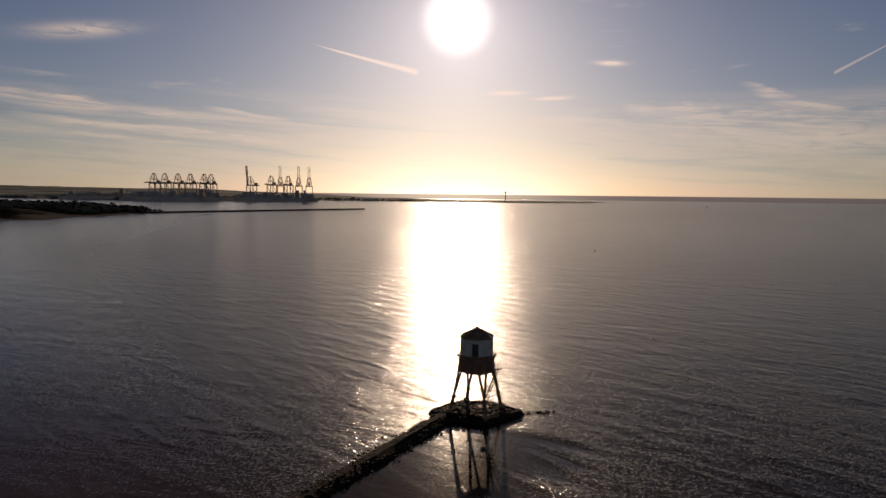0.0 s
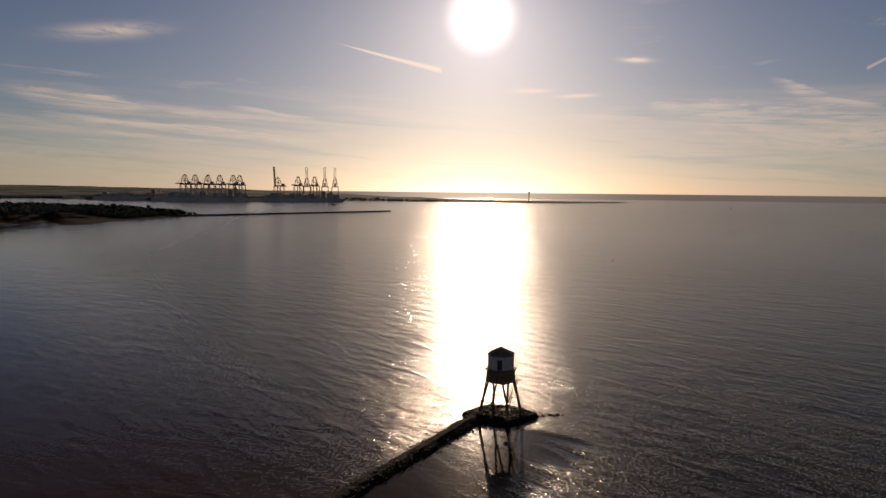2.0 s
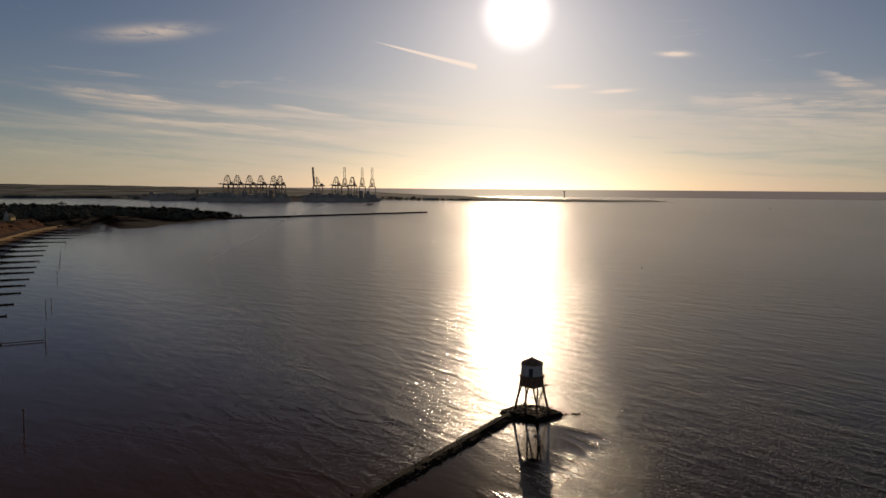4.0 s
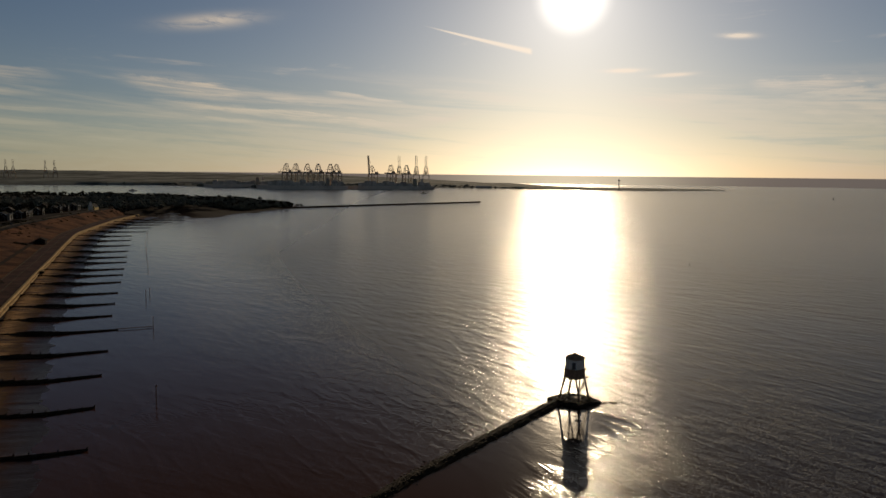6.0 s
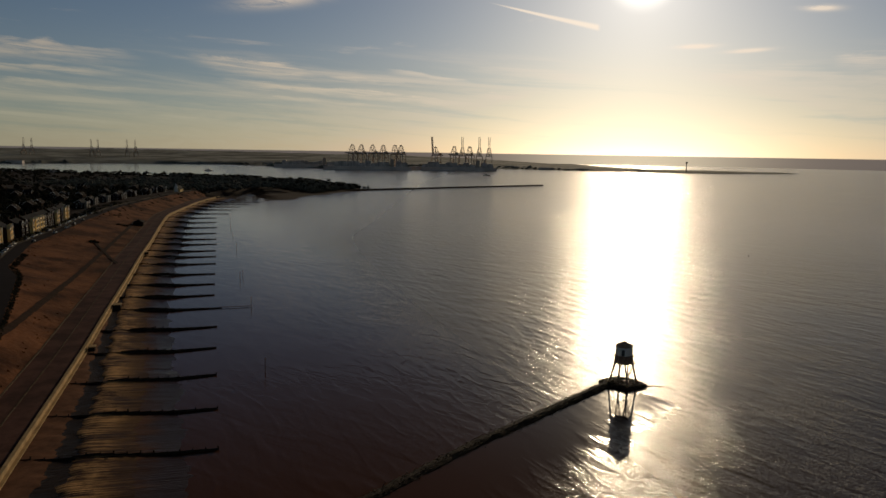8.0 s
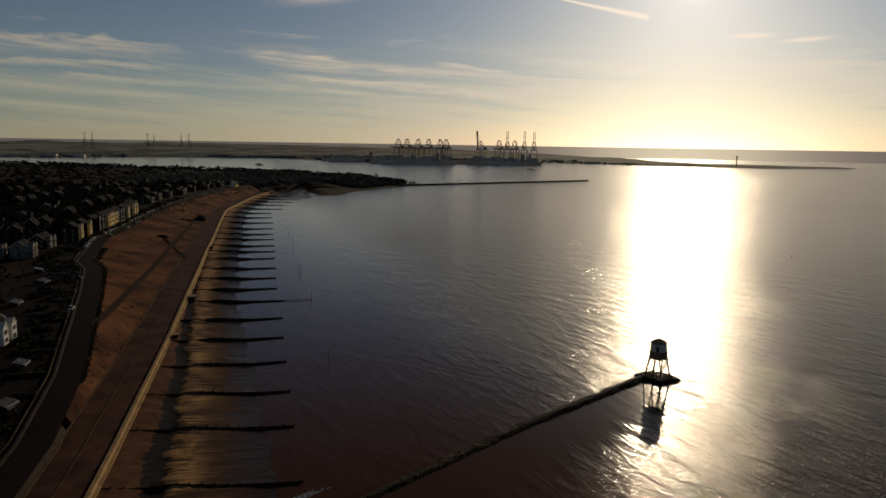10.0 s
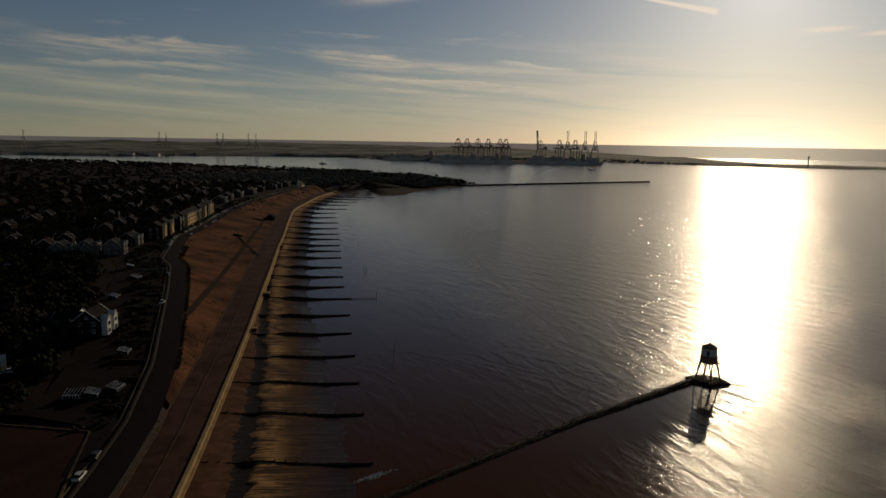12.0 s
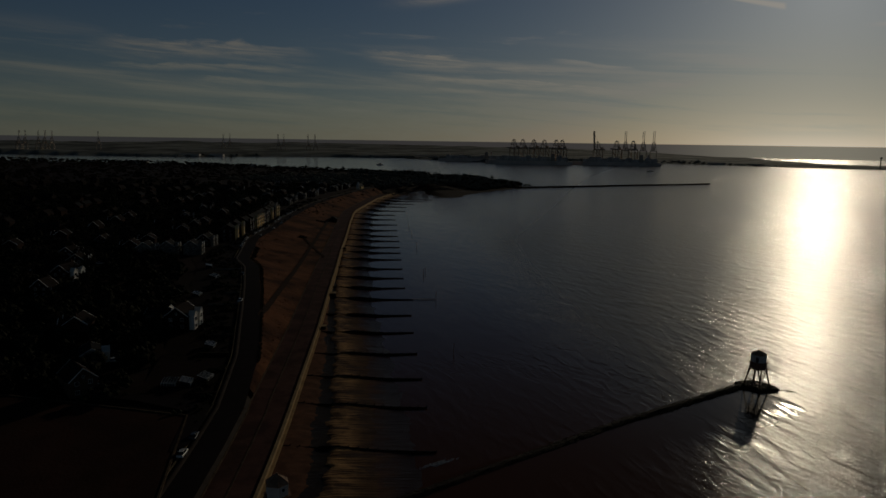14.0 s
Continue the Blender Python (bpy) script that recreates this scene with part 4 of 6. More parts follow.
def groyne(tip, long):
    k = int(np.argmin(np.hypot(LINE[:, 0] - tip[0], LINE[:, 1] - tip[1])))
    root = Vector((LINE[k, 0], LINE[k, 1], 0)) + Vector((OUT[k, 0], OUT[k, 1], 0)) * 0.4
    end = Vector((*tip, 0))
    d = (end - root)
    length = d.length
    g = empty("groyne", (root.x, root.y, 0), math.degrees(math.atan2(d.y, d.x)), "dark weathered timber groyne running down the beach into the sea",
              "groyne", "groynes on the beach")
    body = length - (12 if long else 0)

    def crest(x):
        return float(np.interp(x, [0, 4, 9, 13, 16, 20, 28, 45, 80], [2.15, 1.8, 1.5, 1.95, 1.95, 1.45, 0.75, 0.42, 0.36]))

    n = max(6, int(body / 2.6))
    for j in range(n):
        x0, x1 = body * j / n, body * (j + 1) / n
        z = crest((x0 + x1) / 2)
        bm = bmesh.new()
        for b in range(4):
            box(bm, (x1 - x0 - 0.04, 0.09 + 0.02 * (b % 2), 0.36), ((x0 + x1) / 2, 0.02 * (b % 2), z - 0.2 - b * 0.38))
        part("planks", bm, M["wood"], g)
        bm = bmesh.new()
        h = z + rnd.uniform(0.05, 0.45)
        beam(bm, (x1, 0.2, -1.5), (x1 + rnd.uniform(-0.05, 0.05), 0.2, h), 0.28, sides=6)
        part("post", bm, M["wood"], g)
    if long:
        bm = bmesh.new()
        beam(bm, (body, 0, 0.45), (length, 0, 0.4), 0.25)
        part("outfall_pipe", bm, M["iron"], g, "thin dark pipe reaching past the timbers")
    return g


for k, p in enumerate(TIPS):
    groyne(p, k == 6)


def marker(x, y, h, lean):
    m = empty("marker_post", (x, y, 0), 0, "thin dark marker pole standing in the shallows", "marker post", "marker poles off the beach")
    bm = bmesh.new()
    beam(bm, (0, 0, -2), (lean, 0, h), 0.24, sides=6, taper=0.7)
    part("pole", bm, M["iron"], m)
    bm = bmesh.new()
    bmesh.ops.create_cone(bm, cap_ends=True, segments=8, radius1=0.32, radius2=0.05, depth=0.6, matrix=Matrix.Translation((lean, 0, h)))
    part("topmark", bm, M["iron"], m)


for x, y, h in [(-107, -25.5, 4.6), (-160.5, 50.5, 4.2), (-201.5, 104, 3.8), (-205, 112, 3.0), (-265, 196, 4.0), (-309, 257, 4.0), (-341, 301, 4.0),
                (-395, 380, 4.0)]:
    marker(x, y, h, 0.15)


def buoy(x, y, s):
    b = empty("buoy", (x, y, 0), 0, "small dark channel buoy afloat", "buoy", "buoys")
    bm = bmesh.new()
    bmesh.ops.create_cone(bm, cap_ends=True, segments=12, radius1=0.8 * s, radius2=0.7 * s, depth=0.9 * s, matrix=Matrix.Translation((0, 0, 0.25 * s)))
    part("float", bm, M["door_dark"], b)
    bm = bmesh.new()
    for k in range(3):
        a = 2.1 * k
        beam(bm, (0.5 * s * math.cos(a), 0.5 * s * math.sin(a), 0.6 * s), (0, 0, 2.3 * s), 0.12 * s)
    bmesh.ops.create_uvsphere(bm, u_segments=8, v_segments=6, radius=0.3 * s, matrix=Matrix.Translation((0, 0, 2.4 * s)))
    part("cage", bm, M["door_dark"], b)


buoy(75, 304, 0.5)
buoy(700, 1900, 2.2)


# ---- the high lighthouse at the head of the causeway ----
def high_lighthouse(x, y):
    top = empty("lighthouse", (x, y, 0), 0, "six-legged high lighthouse with a pale cabin on the beach", "lighthouse")
    sides, turn = 6, radians(20)
    z_deck, z_eave, z_apex, r = 12.6, 15.1, 17.2, 2.3
    cabin_parts(top, z_deck, z_eave, r, sides, turn, z_apex, 0)
    bm = bmesh.new()
    prism(bm, ngon(sides, 3.0, turn), z_deck - 0.25, z_deck)
    part("gallery_deck", bm, M["iron"], top, "dark overhanging gallery floor")
    bm = bmesh.new()
    prism(bm, ngon(sides, 2.75, turn), 9.6, z_deck - 0.25, 0.92)
    part("skirt", bm, M["iron"], top, "dark plated lower room")
    for px, py in ngon(sides, 4.4, turn):
        bm = bmesh.new()
        beam(bm, (px, py, 0.3), (px * 0.6, py * 0.6, 9.8), 0.38, sides=8, taper=0.8)
        part("leg", bm, M["iron"], top, "splayed iron leg")
    ring = ngon(sides, 3.6, turn)
    for k in range(sides):
        bm = bmesh.new()
        beam(bm, (*ring[k], 4.6), (*ring[(k + 1) % sides], 4.6), 0.14)
        part("tie_rod", bm, M["iron"], top)


high_lighthouse(-74.6, -156.5)


# ---- breakwater beyond the point ----
def breakwater():
    base = empty("breakwater", (0, 0, 0), 0, "long low dark stone breakwater reaching out from the wooded point", "breakwater")
    q = resample([(-500, 870), (-470, 915), (-400, 1015), (-320, 1130), (-262, 1212), (-213, 1280)], 6)
    t = np.gradient(q, axis=0)
    t /= np.hypot(*t.T)[:, None]
    n = np.c_[-t[:, 1], t[:, 0]]
    verts, faces = [], []
    prof = [(-7, -2.5), (-2.4, 1.9), (-2.0, 2.4), (2.0, 2.4), (2.4, 1.9), (7, -2.5)]
    for i, p in enumerate(q):
        for d, z in prof:
            verts.append((p[0] + n[i, 0] * d, p[1] + n[i, 1] * d, z + 0.25 * noise.noise((p[0] * 0.2, p[1] * 0.2, d))))
    for i in range(len(q) - 1):
        for k in range(5):
            faces.append((i * 6 + k, i * 6 + k + 1, (i + 1) * 6 + k + 1, (i + 1) * 6 + k))
    raw("core", verts, faces, M["mound"], base)
    places = [(p[0] + n[i, 0] * d, p[1] + n[i, 1] * d, 2.3 - 0.75 * max(0, abs(d) - 2), rnd.uniform(0.8, 1.8))
              for i, p in enumerate(q) for d in [rnd.uniform(-4.5, 4.5) for _ in range(9)]]
    loose_stones("rubble", places, M["rock"], base)


breakwater()


# ---- port cranes and ships across the water ----
def crane(up):
    """Ship-to-shore gantry crane; the boom lies along +x, lowered or raised."""
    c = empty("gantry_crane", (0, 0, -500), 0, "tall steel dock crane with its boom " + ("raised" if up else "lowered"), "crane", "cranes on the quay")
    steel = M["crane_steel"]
    deck = 50.0
    for sx in (-14, 14):
        for sy in (-12, 12):
            bm = bmesh.new()
            beam(bm, (sx, sy, 0), (sx, sy, deck), 2.3)
            box(bm, (3, 7, 2.5), (sx, sy, 1.2))
            part("leg", bm, steel, c)
    for sy in (-12, 12):
        bm = bmesh.new()
        beam(bm, (-14, sy, 22), (14, sy, 22), 2.2)
        beam(bm, (-14, sy, 23), (14, sy, 47), 1.2)
        part("portal_beam", bm, steel, c)
    for sx in (-14, 14):
        bm = bmesh.new()
        beam(bm, (sx, -12, deck - 1), (sx, 12, deck - 1), 2.6)
        part("cross_beam", bm, steel, c)
    bm = bmesh.new()
    for sy in (-4, 4):
        beam(bm, (-30, sy, deck + 1), (16, sy, deck + 1), 1.6, 4.0)
    for x in range(-28, 17, 6):
        beam(bm, (x, -4, deck + 1), (x, 4, deck + 1), 0.9)
    part("girder", bm, steel, c)
    bm = bmesh.new()
    box(bm, (11, 8, 6), (-18, 0, deck + 6), None, 0.4)
    part("machinery_house", bm, steel, c)
    # rounded apex frame on two raking legs, with cross ties
    bm = bmesh.new()
    arch = [(12, 9.5, deck), (10.6, 8, 62), (9.0, 6.6, 71), (7.0, 4.6, 77.5), (4.2, 2.2, 80.5), (1.2, 4.4, 78), (-1.2, 6.0, 71), (-4.0, 7.6, 61), (-7, 9, deck)]
    for s in (-1, 1):
        for (x0, y0, z0), (x1, y1, z1) in zip(arch[:-1], arch[1:]):
            beam(bm, (x0, s * y0, z0), (x1, s * y1, z1), 1.5)
        beam(bm, (10.6, s * 8, 62), (-4.0, s * 7.6, 61), 0.9)
        beam(bm, (9.0, s * 6.6, 71), (-4.0, s * 7.6, 61), 0.7)
    for x, y, z in arch[1:-1:2]:
        beam(bm, (x, -y, z), (x, y, z), 1.0)
    part("a_frame", bm, steel, c)
    bm = bmesh.new()
    root = Vector((16, 0, deck + 1))
    tip = root + (Vector((5, 0, 66)) if up else Vector((34, 0, 0)))
    across = Vector((0, 0, 2.2)) if not up else Vector((2.2, 0, 0))
    n = 9
    for sy in (-3.4, 3.4):
        o = Vector((0, sy, 0))
        beam(bm, root + o, tip + o, 1.5)
        beam(bm, root + o + across, tip + o + across, 0.9)
        for k in range(n):
            a, b = root.lerp(tip, k / n) + o, root.lerp(tip, (k + 1) / n) + o
            beam(bm, a, b + across, 0.6)
    for k in range(n + 1):
        p = root.lerp(tip, k / n)
        beam(bm, p + Vector((0, -3.4, 0)), p + Vector((0, 3.4, 0)), 0.9)
    part("boom", bm, steel, c)
    bm = bmesh.new()
    for f in (0.45, 0.9):
        beam(bm, (4.2, 0, 80), root.lerp(tip, f), 0.35)
    beam(bm, (4.2, 0, 80), (-28, 0, deck + 2), 0.35)
    part("stay", bm, steel, c)
    return c


crane_down, crane_up = crane(False), crane(True)
DOWN = [(-1070, 2172), (-1039, 2186), (-1000, 2203), (-963, 2218), (-921, 2235), (-900, 2243), (-728, 2384), (-669, 2400)]
UP = [(-800, 2372), (-700, 2400), (-635, 2417), (-598, 2426)]
FAR_UP = [(-2751, 2235), (-2729, 2260), (-2557, 2437), (-2537, 2455), (-2443, 2542), (-2414, 2567), (-3254, 1479), (-3240, 1500), (-3217, 1548),
          (-3203, 1569), (-3189, 1595), (-3088, 1763)]
for k, (x, y) in enumerate(DOWN):
    copy_thing(crane_down, pose(x, y, 4.5, 0, 0, 258 + 4 * (k % 2))).scale = (1.0, 1.0, 1.12)
for k, (x, y) in enumerate(UP):
    copy_thing(crane_up, pose(x, y, 4.5, 0, 0, 282 if k else 232)).scale = (1.0, 1.0, 1.07)
for k, (x, y) in enumerate(FAR_UP):
    copy_thing(crane_up, pose(x, y, 4.5, 0, 0, 130 + 5 * (k % 3))).scale = (0.75, 0.75, 0.88)
for proto in (crane_down, crane_up):
    for o in [*proto.children_recursive, proto]:
        bpy.data.objects.remove(o)


def ship(x, y, turn, length, loads):
    s = empty("container_ship", (x, y, 0), turn, "long container ship moored at the far quay, haze put into its colour", "ship", "ships at the quay")
    w = length * 0.13
    bm = bmesh.new()
    ring = [(-length / 2, -w / 2), (length * 0.38, -w / 2), (length / 2, 0), (length * 0.38, w / 2), (-length / 2, w / 2)]
    prism(bm, ring, -1, 13, 1.02)
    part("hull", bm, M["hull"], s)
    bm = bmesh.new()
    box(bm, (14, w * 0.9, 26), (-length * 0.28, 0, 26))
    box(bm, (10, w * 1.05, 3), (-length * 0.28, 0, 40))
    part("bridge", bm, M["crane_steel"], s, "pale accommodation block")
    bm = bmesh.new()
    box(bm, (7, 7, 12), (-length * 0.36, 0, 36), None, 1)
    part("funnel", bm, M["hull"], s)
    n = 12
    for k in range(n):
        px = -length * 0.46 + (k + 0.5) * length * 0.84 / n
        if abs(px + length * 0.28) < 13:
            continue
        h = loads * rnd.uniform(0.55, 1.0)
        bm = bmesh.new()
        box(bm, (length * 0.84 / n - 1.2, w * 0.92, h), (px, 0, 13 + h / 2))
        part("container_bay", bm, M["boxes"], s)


ship(-1335, 2300, 205, 260, 17)
ship(-1015, 2185, 202, 330, 22)
ship(-720, 2350, 196, 330, 20)


def boat(x, y, turn, s):
    b = empty("boat", (x, y, 0), turn, "small dark workboat under way on the harbour", "boat", "boats")
    bm = bmesh.new()
    prism(bm, [(-6 * s, -2 * s), (3 * s, -2 * s), (7 * s, 0), (3 * s, 2 * s), (-6 * s, 2 * s)], -0.3, 1.6 * s, 1.05)
    part("hull", bm, M["hull"], b)
    bm = bmesh.new()
    box(bm, (4 * s, 2.6 * s, 2.2 * s), (0, 0, 2.6 * s), None, 0.2)
    beam(bm, (0, 0, 3 * s), (0, 0, 6.5 * s), 0.2 * s)
    part("wheelhouse", bm, M["white"], b)


boat(-470, 1835, 15, 1.6)
boat(-1330, 1640, 20, 1.8)


def mast(x, y, h):
    m = empty("signal_mast", (x, y, 3), 0, "slim dark signal tower on the far spit", "tower")
    bm = bmesh.new()
    beam(bm, (0, 0, -4), (0, 0, h), 5, sides=8, taper=0.6)
    part("shaft", bm, M["crane_steel"], m)
    bm = bmesh.new()
    box(bm, (8, 8, 5), (0, 0, h - 4), None, 0.5)
    part("head", bm, M["crane_steel"], m)


mast(160, 2760, 44)


def shed(x, y, turn, lx, ly, h):
    w = empty("warehouse", (x, y, 2.5), turn, "long pale low warehouse by the harbour", "warehouse", "harbour sheds")
    bm = bmesh.new()
    box(bm, (lx, ly, h + 2), (0, 0, h / 2 - 1))
    part("wall", bm, M["white"], w)
    bm = bmesh.new()
    for s in (-1, 1):
        box(bm, (lx + 1, ly / 2 + 0.6, 0.3), (0, s * ly / 4, h + ly * 0.06), Matrix.Rotation(-s * 0.22, 3, "X"))
    part("roof", bm, M["crane_steel"], w)


for x, y, turn, lx, ly, h in [(-1620, 1120, 10, 70, 18, 7), (-1540, 1105, 4, 46, 16, 6), (-1420, 1130, -6, 40, 18, 6), (-1840, 1080, 20, 60, 20, 8),
                              (-1960, 1010, 25, 50, 18, 7), (-1180, 1135, 0, 30, 12, 5)]:
    shed(x, y, turn, lx, ly, h)
for x, y, turn, lx, ly, h in [(-2480, 1800, 30, 90, 24, 9), (-2420, 1900, 30, 60, 24, 8), (-1700, 2560, 10, 110, 30, 10), (-1500, 2420, 5, 90, 26, 9),
                              (-420, 2800, 0, 70, 20, 6), (-260, 2790, 0, 50, 16, 5), (-20, 2770, 0, 40, 14, 5)]:
    shed(x, y, turn, lx, ly, h)


# ---- houses of the town ----
def window(parent, q, at, w, h, bars=1):
    """A framed window, set on a wall that faces the first axis of q."""
    at = Vector(at)
    bm = bmesh.new()
    box(bm, (0.06, w, h), at, q)
    win = part("window", bm, M["glass"], parent)
    bm = bmesh.new()
    for dy in (-w / 2, w / 2):
        box(bm, (0.14, 0.09, h + 0.09), at + q @ Vector((0.03, dy, 0)), q)
    for dz in (-h / 2, h / 2):
        box(bm, (0.14, w, 0.09), at + q @ Vector((0.03, 0, dz)), q)
    for k in range(bars):
        box(bm, (0.10, 0.06, h), at + q @ Vector((0.03, w * ((k + 1) / (bars + 1) - 0.5), 0)), q)
    part("window_frame", bm, M["frame_white"], win)
    return win


def gable_roof(parent, lx, ly, z, rise, mat, over=0.4):
    """Two pitched slabs; the ridge lies along y."""
    for s in (-1, 1):
        bm = bmesh.new()
        t = 0.18
        x0, x1 = s * (lx / 2 + over), 0.0
        z0, z1 = z - over * rise / (lx / 2), z + rise
        y0, y1 = -ly / 2 - over, ly / 2 + over
        vs = [bm.verts.new(v) for v in ((x0, y0, z0), (x0, y1, z0), (x1, y1, z1), (x1, y0, z1),
                                        (x0, y0, z0 + t), (x0, y1, z0 + t), (x1, y1, z1 + t), (x1, y0, z1 + t))]
        for f in ((0, 1, 2, 3), (4, 7, 6, 5), (0, 4, 5, 1), (1, 5, 6, 2), (2, 6, 7, 3), (3, 7, 4, 0)):
            bm.faces.new([vs[k] for k in f])
        part("roof_slope", bm, mat, parent)


def gable_wall(lx, ly, z, rise):
    bm = bmesh.new()
    prof = [(-lx / 2, -1.2), (lx / 2, -1.2), (lx / 2, z), (0, z + rise), (-lx / 2, z)]
    a = [bm.verts.new((x, -ly / 2, h)) for x, h in prof]
    b = [bm.verts.new((x, ly / 2, h)) for x, h in prof]
    bm.faces.new(a[::-1])
    bm.faces.new(b)
    for k in range(5):
        j = (k + 1) % 5
        bm.faces.new((a[k], a[j], b[j], b[k]))
    return bm


def chimney(parent, x, y, z, h):
    bm = bmesh.new()
    box(bm, (0.7, 1.1, h), (x, y, z + h / 2))
    box(bm, (0.86, 1.26, 0.16), (x, y, z + h))
    c = part("chimney", bm, M["brick"], parent)
    for dy in (-0.3, 0.3):
        bm = bmesh.new()
        beam(bm, (x, y + dy, z + h), (x, y + dy, z + h + 0.45), 0.24, sides=8, taper=0.8)
        part("chimney_pot", bm, M["brick"], c)


def bargeboards(parent, half, x, y, z, rise, turned):
    """White boards along a gable's two slopes."""
    bm = bmesh.new()
    for s in (-1, 1):
        low, top = ((x, y + s * half, z), (x, y, z + rise)) if turned else ((x + s * half, y, z), (x, y, z + rise))
        beam(bm, low, top, 0.24)
    part("bargeboard", bm, M["frame_white"], parent)


def house(label, lx, ly, z, rise, wall, roof, bay, detail=True, bay_wall=M["brick"]):
    """A gabled house whose front looks along +x."""
    h = empty("house", (0, 0, -400), 0, label, "house", "houses of the town")
    part("wall", gable_wall(lx, ly, z, rise), wall, h)
    gable_roof(h, lx, ly, z, rise, roof)
    chimney(h, 0.0, ly * 0.36, z + rise - 0.6, 1.7)
    if not detail:
        return h
    q = Matrix.Identity(3)
    for fl in range(int(z // 2.6)):
        for y in (-ly * 0.27, ly * 0.27):
            window(h, q, (lx / 2 + 0.02, y, 1.5 + fl * 2.7), 1.5, 1.25, 2)
    q = Matrix.Rotation(-math.pi / 2, 3, "Z")
    for fl in range(int(z // 2.6)):
        for x in (-lx * 0.24, lx * 0.24):
            window(h, q, (x, -ly / 2 - 0.02, 1.5 + fl * 2.7), 1.2, 1.3)
    window(h, q, (0, -ly / 2 - 0.02, z + 0.9), 0.8, 0.9)
    bm = bmesh.new()
    box(bm, (0.12, 1.0, 2.05), (lx / 2 + 0.03, 0, 1.0), None, 0.02)
    part("door", bm, M["door_dark"], h)
    for s in (-1, 1):
        bargeboards(h, lx / 2 + 0.3, 0, s * (ly / 2 + 0.42), z - 0.15, rise + 0.2, False)
    for y in (-ly * 0.27, ly * 0.27)[:int(bay)]:
        bm = gable_wall(3.4, 2.4, z, 1.9)
        bmesh.ops.transform(bm, matrix=Matrix.Translation((lx / 2 + 0.9, y, 0)) @ Matrix.Rotation(math.pi / 2, 4, "Z"), verts=bm.verts)
        wing = part("bay", bm, bay_wall, h, "gabled bay")
        for fl in range(int(z // 2.6)):
            window(wing, Matrix.Identity(3), (lx / 2 + 2.13, y, 1.5 + fl * 2.7), 1.9, 1.5, 2)
        bargeboards(wing, 1.9, lx / 2 + 2.2, y, z - 0.1, 2.1, True)
    return h


def hotel(label, ly, storeys, wall, gables):
    """A tall seafront terrace house with bays and gabled dormers; its front looks along +x."""
    lx, z = 10.0, storeys * 2.9
    h = empty("hotel", (0, 0, -400), 0, label, "hotel", "seafront terrace")
    # dark brick body stands for the shaded sides, the cream skin for sunlight
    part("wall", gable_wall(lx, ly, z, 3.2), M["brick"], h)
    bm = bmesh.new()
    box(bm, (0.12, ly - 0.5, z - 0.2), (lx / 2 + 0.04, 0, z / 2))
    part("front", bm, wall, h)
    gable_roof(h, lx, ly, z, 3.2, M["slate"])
    for s in (-1, 1):
        chimney(h, -1.0, s * ly * 0.42, z + 2.4, 2.4)
    n = gables
    for k in range(n):
        y = ly * ((k + 0.5) / n - 0.5)
        bm = gable_wall(3.6, 1.8, z, 2.2)
        bmesh.ops.transform(bm, matrix=Matrix.Translation((lx / 2 + 0.7, y, 0)) @ Matrix.Rotation(math.pi / 2, 4, "Z"), verts=bm.verts)
        bay = part("bay", bm, wall, h)
        for fl in range(storeys):
            window(bay, Matrix.Identity(3), (lx / 2 + 1.62, y, 1.7 + fl * 2.9), 2.1, 1.8, 2)
        bm = bmesh.new()
        for s in (-1, 1):
            beam(bm, (lx / 2 + 1.7, y + s * 2.0, z), (lx / 2 + 1.7, y, z + 2.35), 0.22)
        part("bargeboard", bm, M["frame_white"], bay)
    q = Matrix.Rotation(-math.pi / 2, 3, "Z")
    for fl in range(storeys):
        for x in (-2.5, 2.0):
            window(h, q, (x, -ly / 2 - 0.02, 1.7 + fl * 2.9), 1.1, 1.6)
    return h


def conservatory(x, y, z, turn):
    """A small glazed garden room with white bars and a lean-to roof."""
    c = empty("conservatory", (x, y, z), turn, "small white-framed glazed garden room behind a dark house", "conservatory", "conservatories")
    bm = bmesh.new()
    box(bm, (3.4, 4.4, 0.9), (0, 0, 0.2))
    part("plinth", bm, M["brick"], c)
    for s in (-1, 1):
        bm = bmesh.new()
        box(bm, (3.3, 0.04, 1.6), (0, s * 2.15, 1.45))
        part("side_pane", bm, M["glass"], c)
    bm = bmesh.new()
    box(bm, (0.04, 4.3, 1.6), (1.65, 0, 1.45))
    part("front_pane", bm, M["glass"], c)
    for k in range(6):
        bm = bmesh.new()
        y0 = -2.2 + k * 0.88
        beam(bm, (1.7, y0, 0.6), (1.7, y0, 2.3), 0.11)
        beam(bm, (1.7, y0, 2.3), (-1.7, y0, 3.2), 0.11)
        part("glazing_bar", bm, M["frame_white"], c)
    for h in (0.66, 2.3):
        bm = bmesh.new()
        box(bm, (0.14, 4.6, 0.13), (1.7, 0, h))
        part("rail", bm, M["frame_white"], c)
    bm = bmesh.new()
    box(bm, (3.6, 4.4, 0.05), (0, 0, 2.74), Matrix.Rotation(0.26, 3, "Y"))
    part("roof_pane", bm, M["glass"], c)


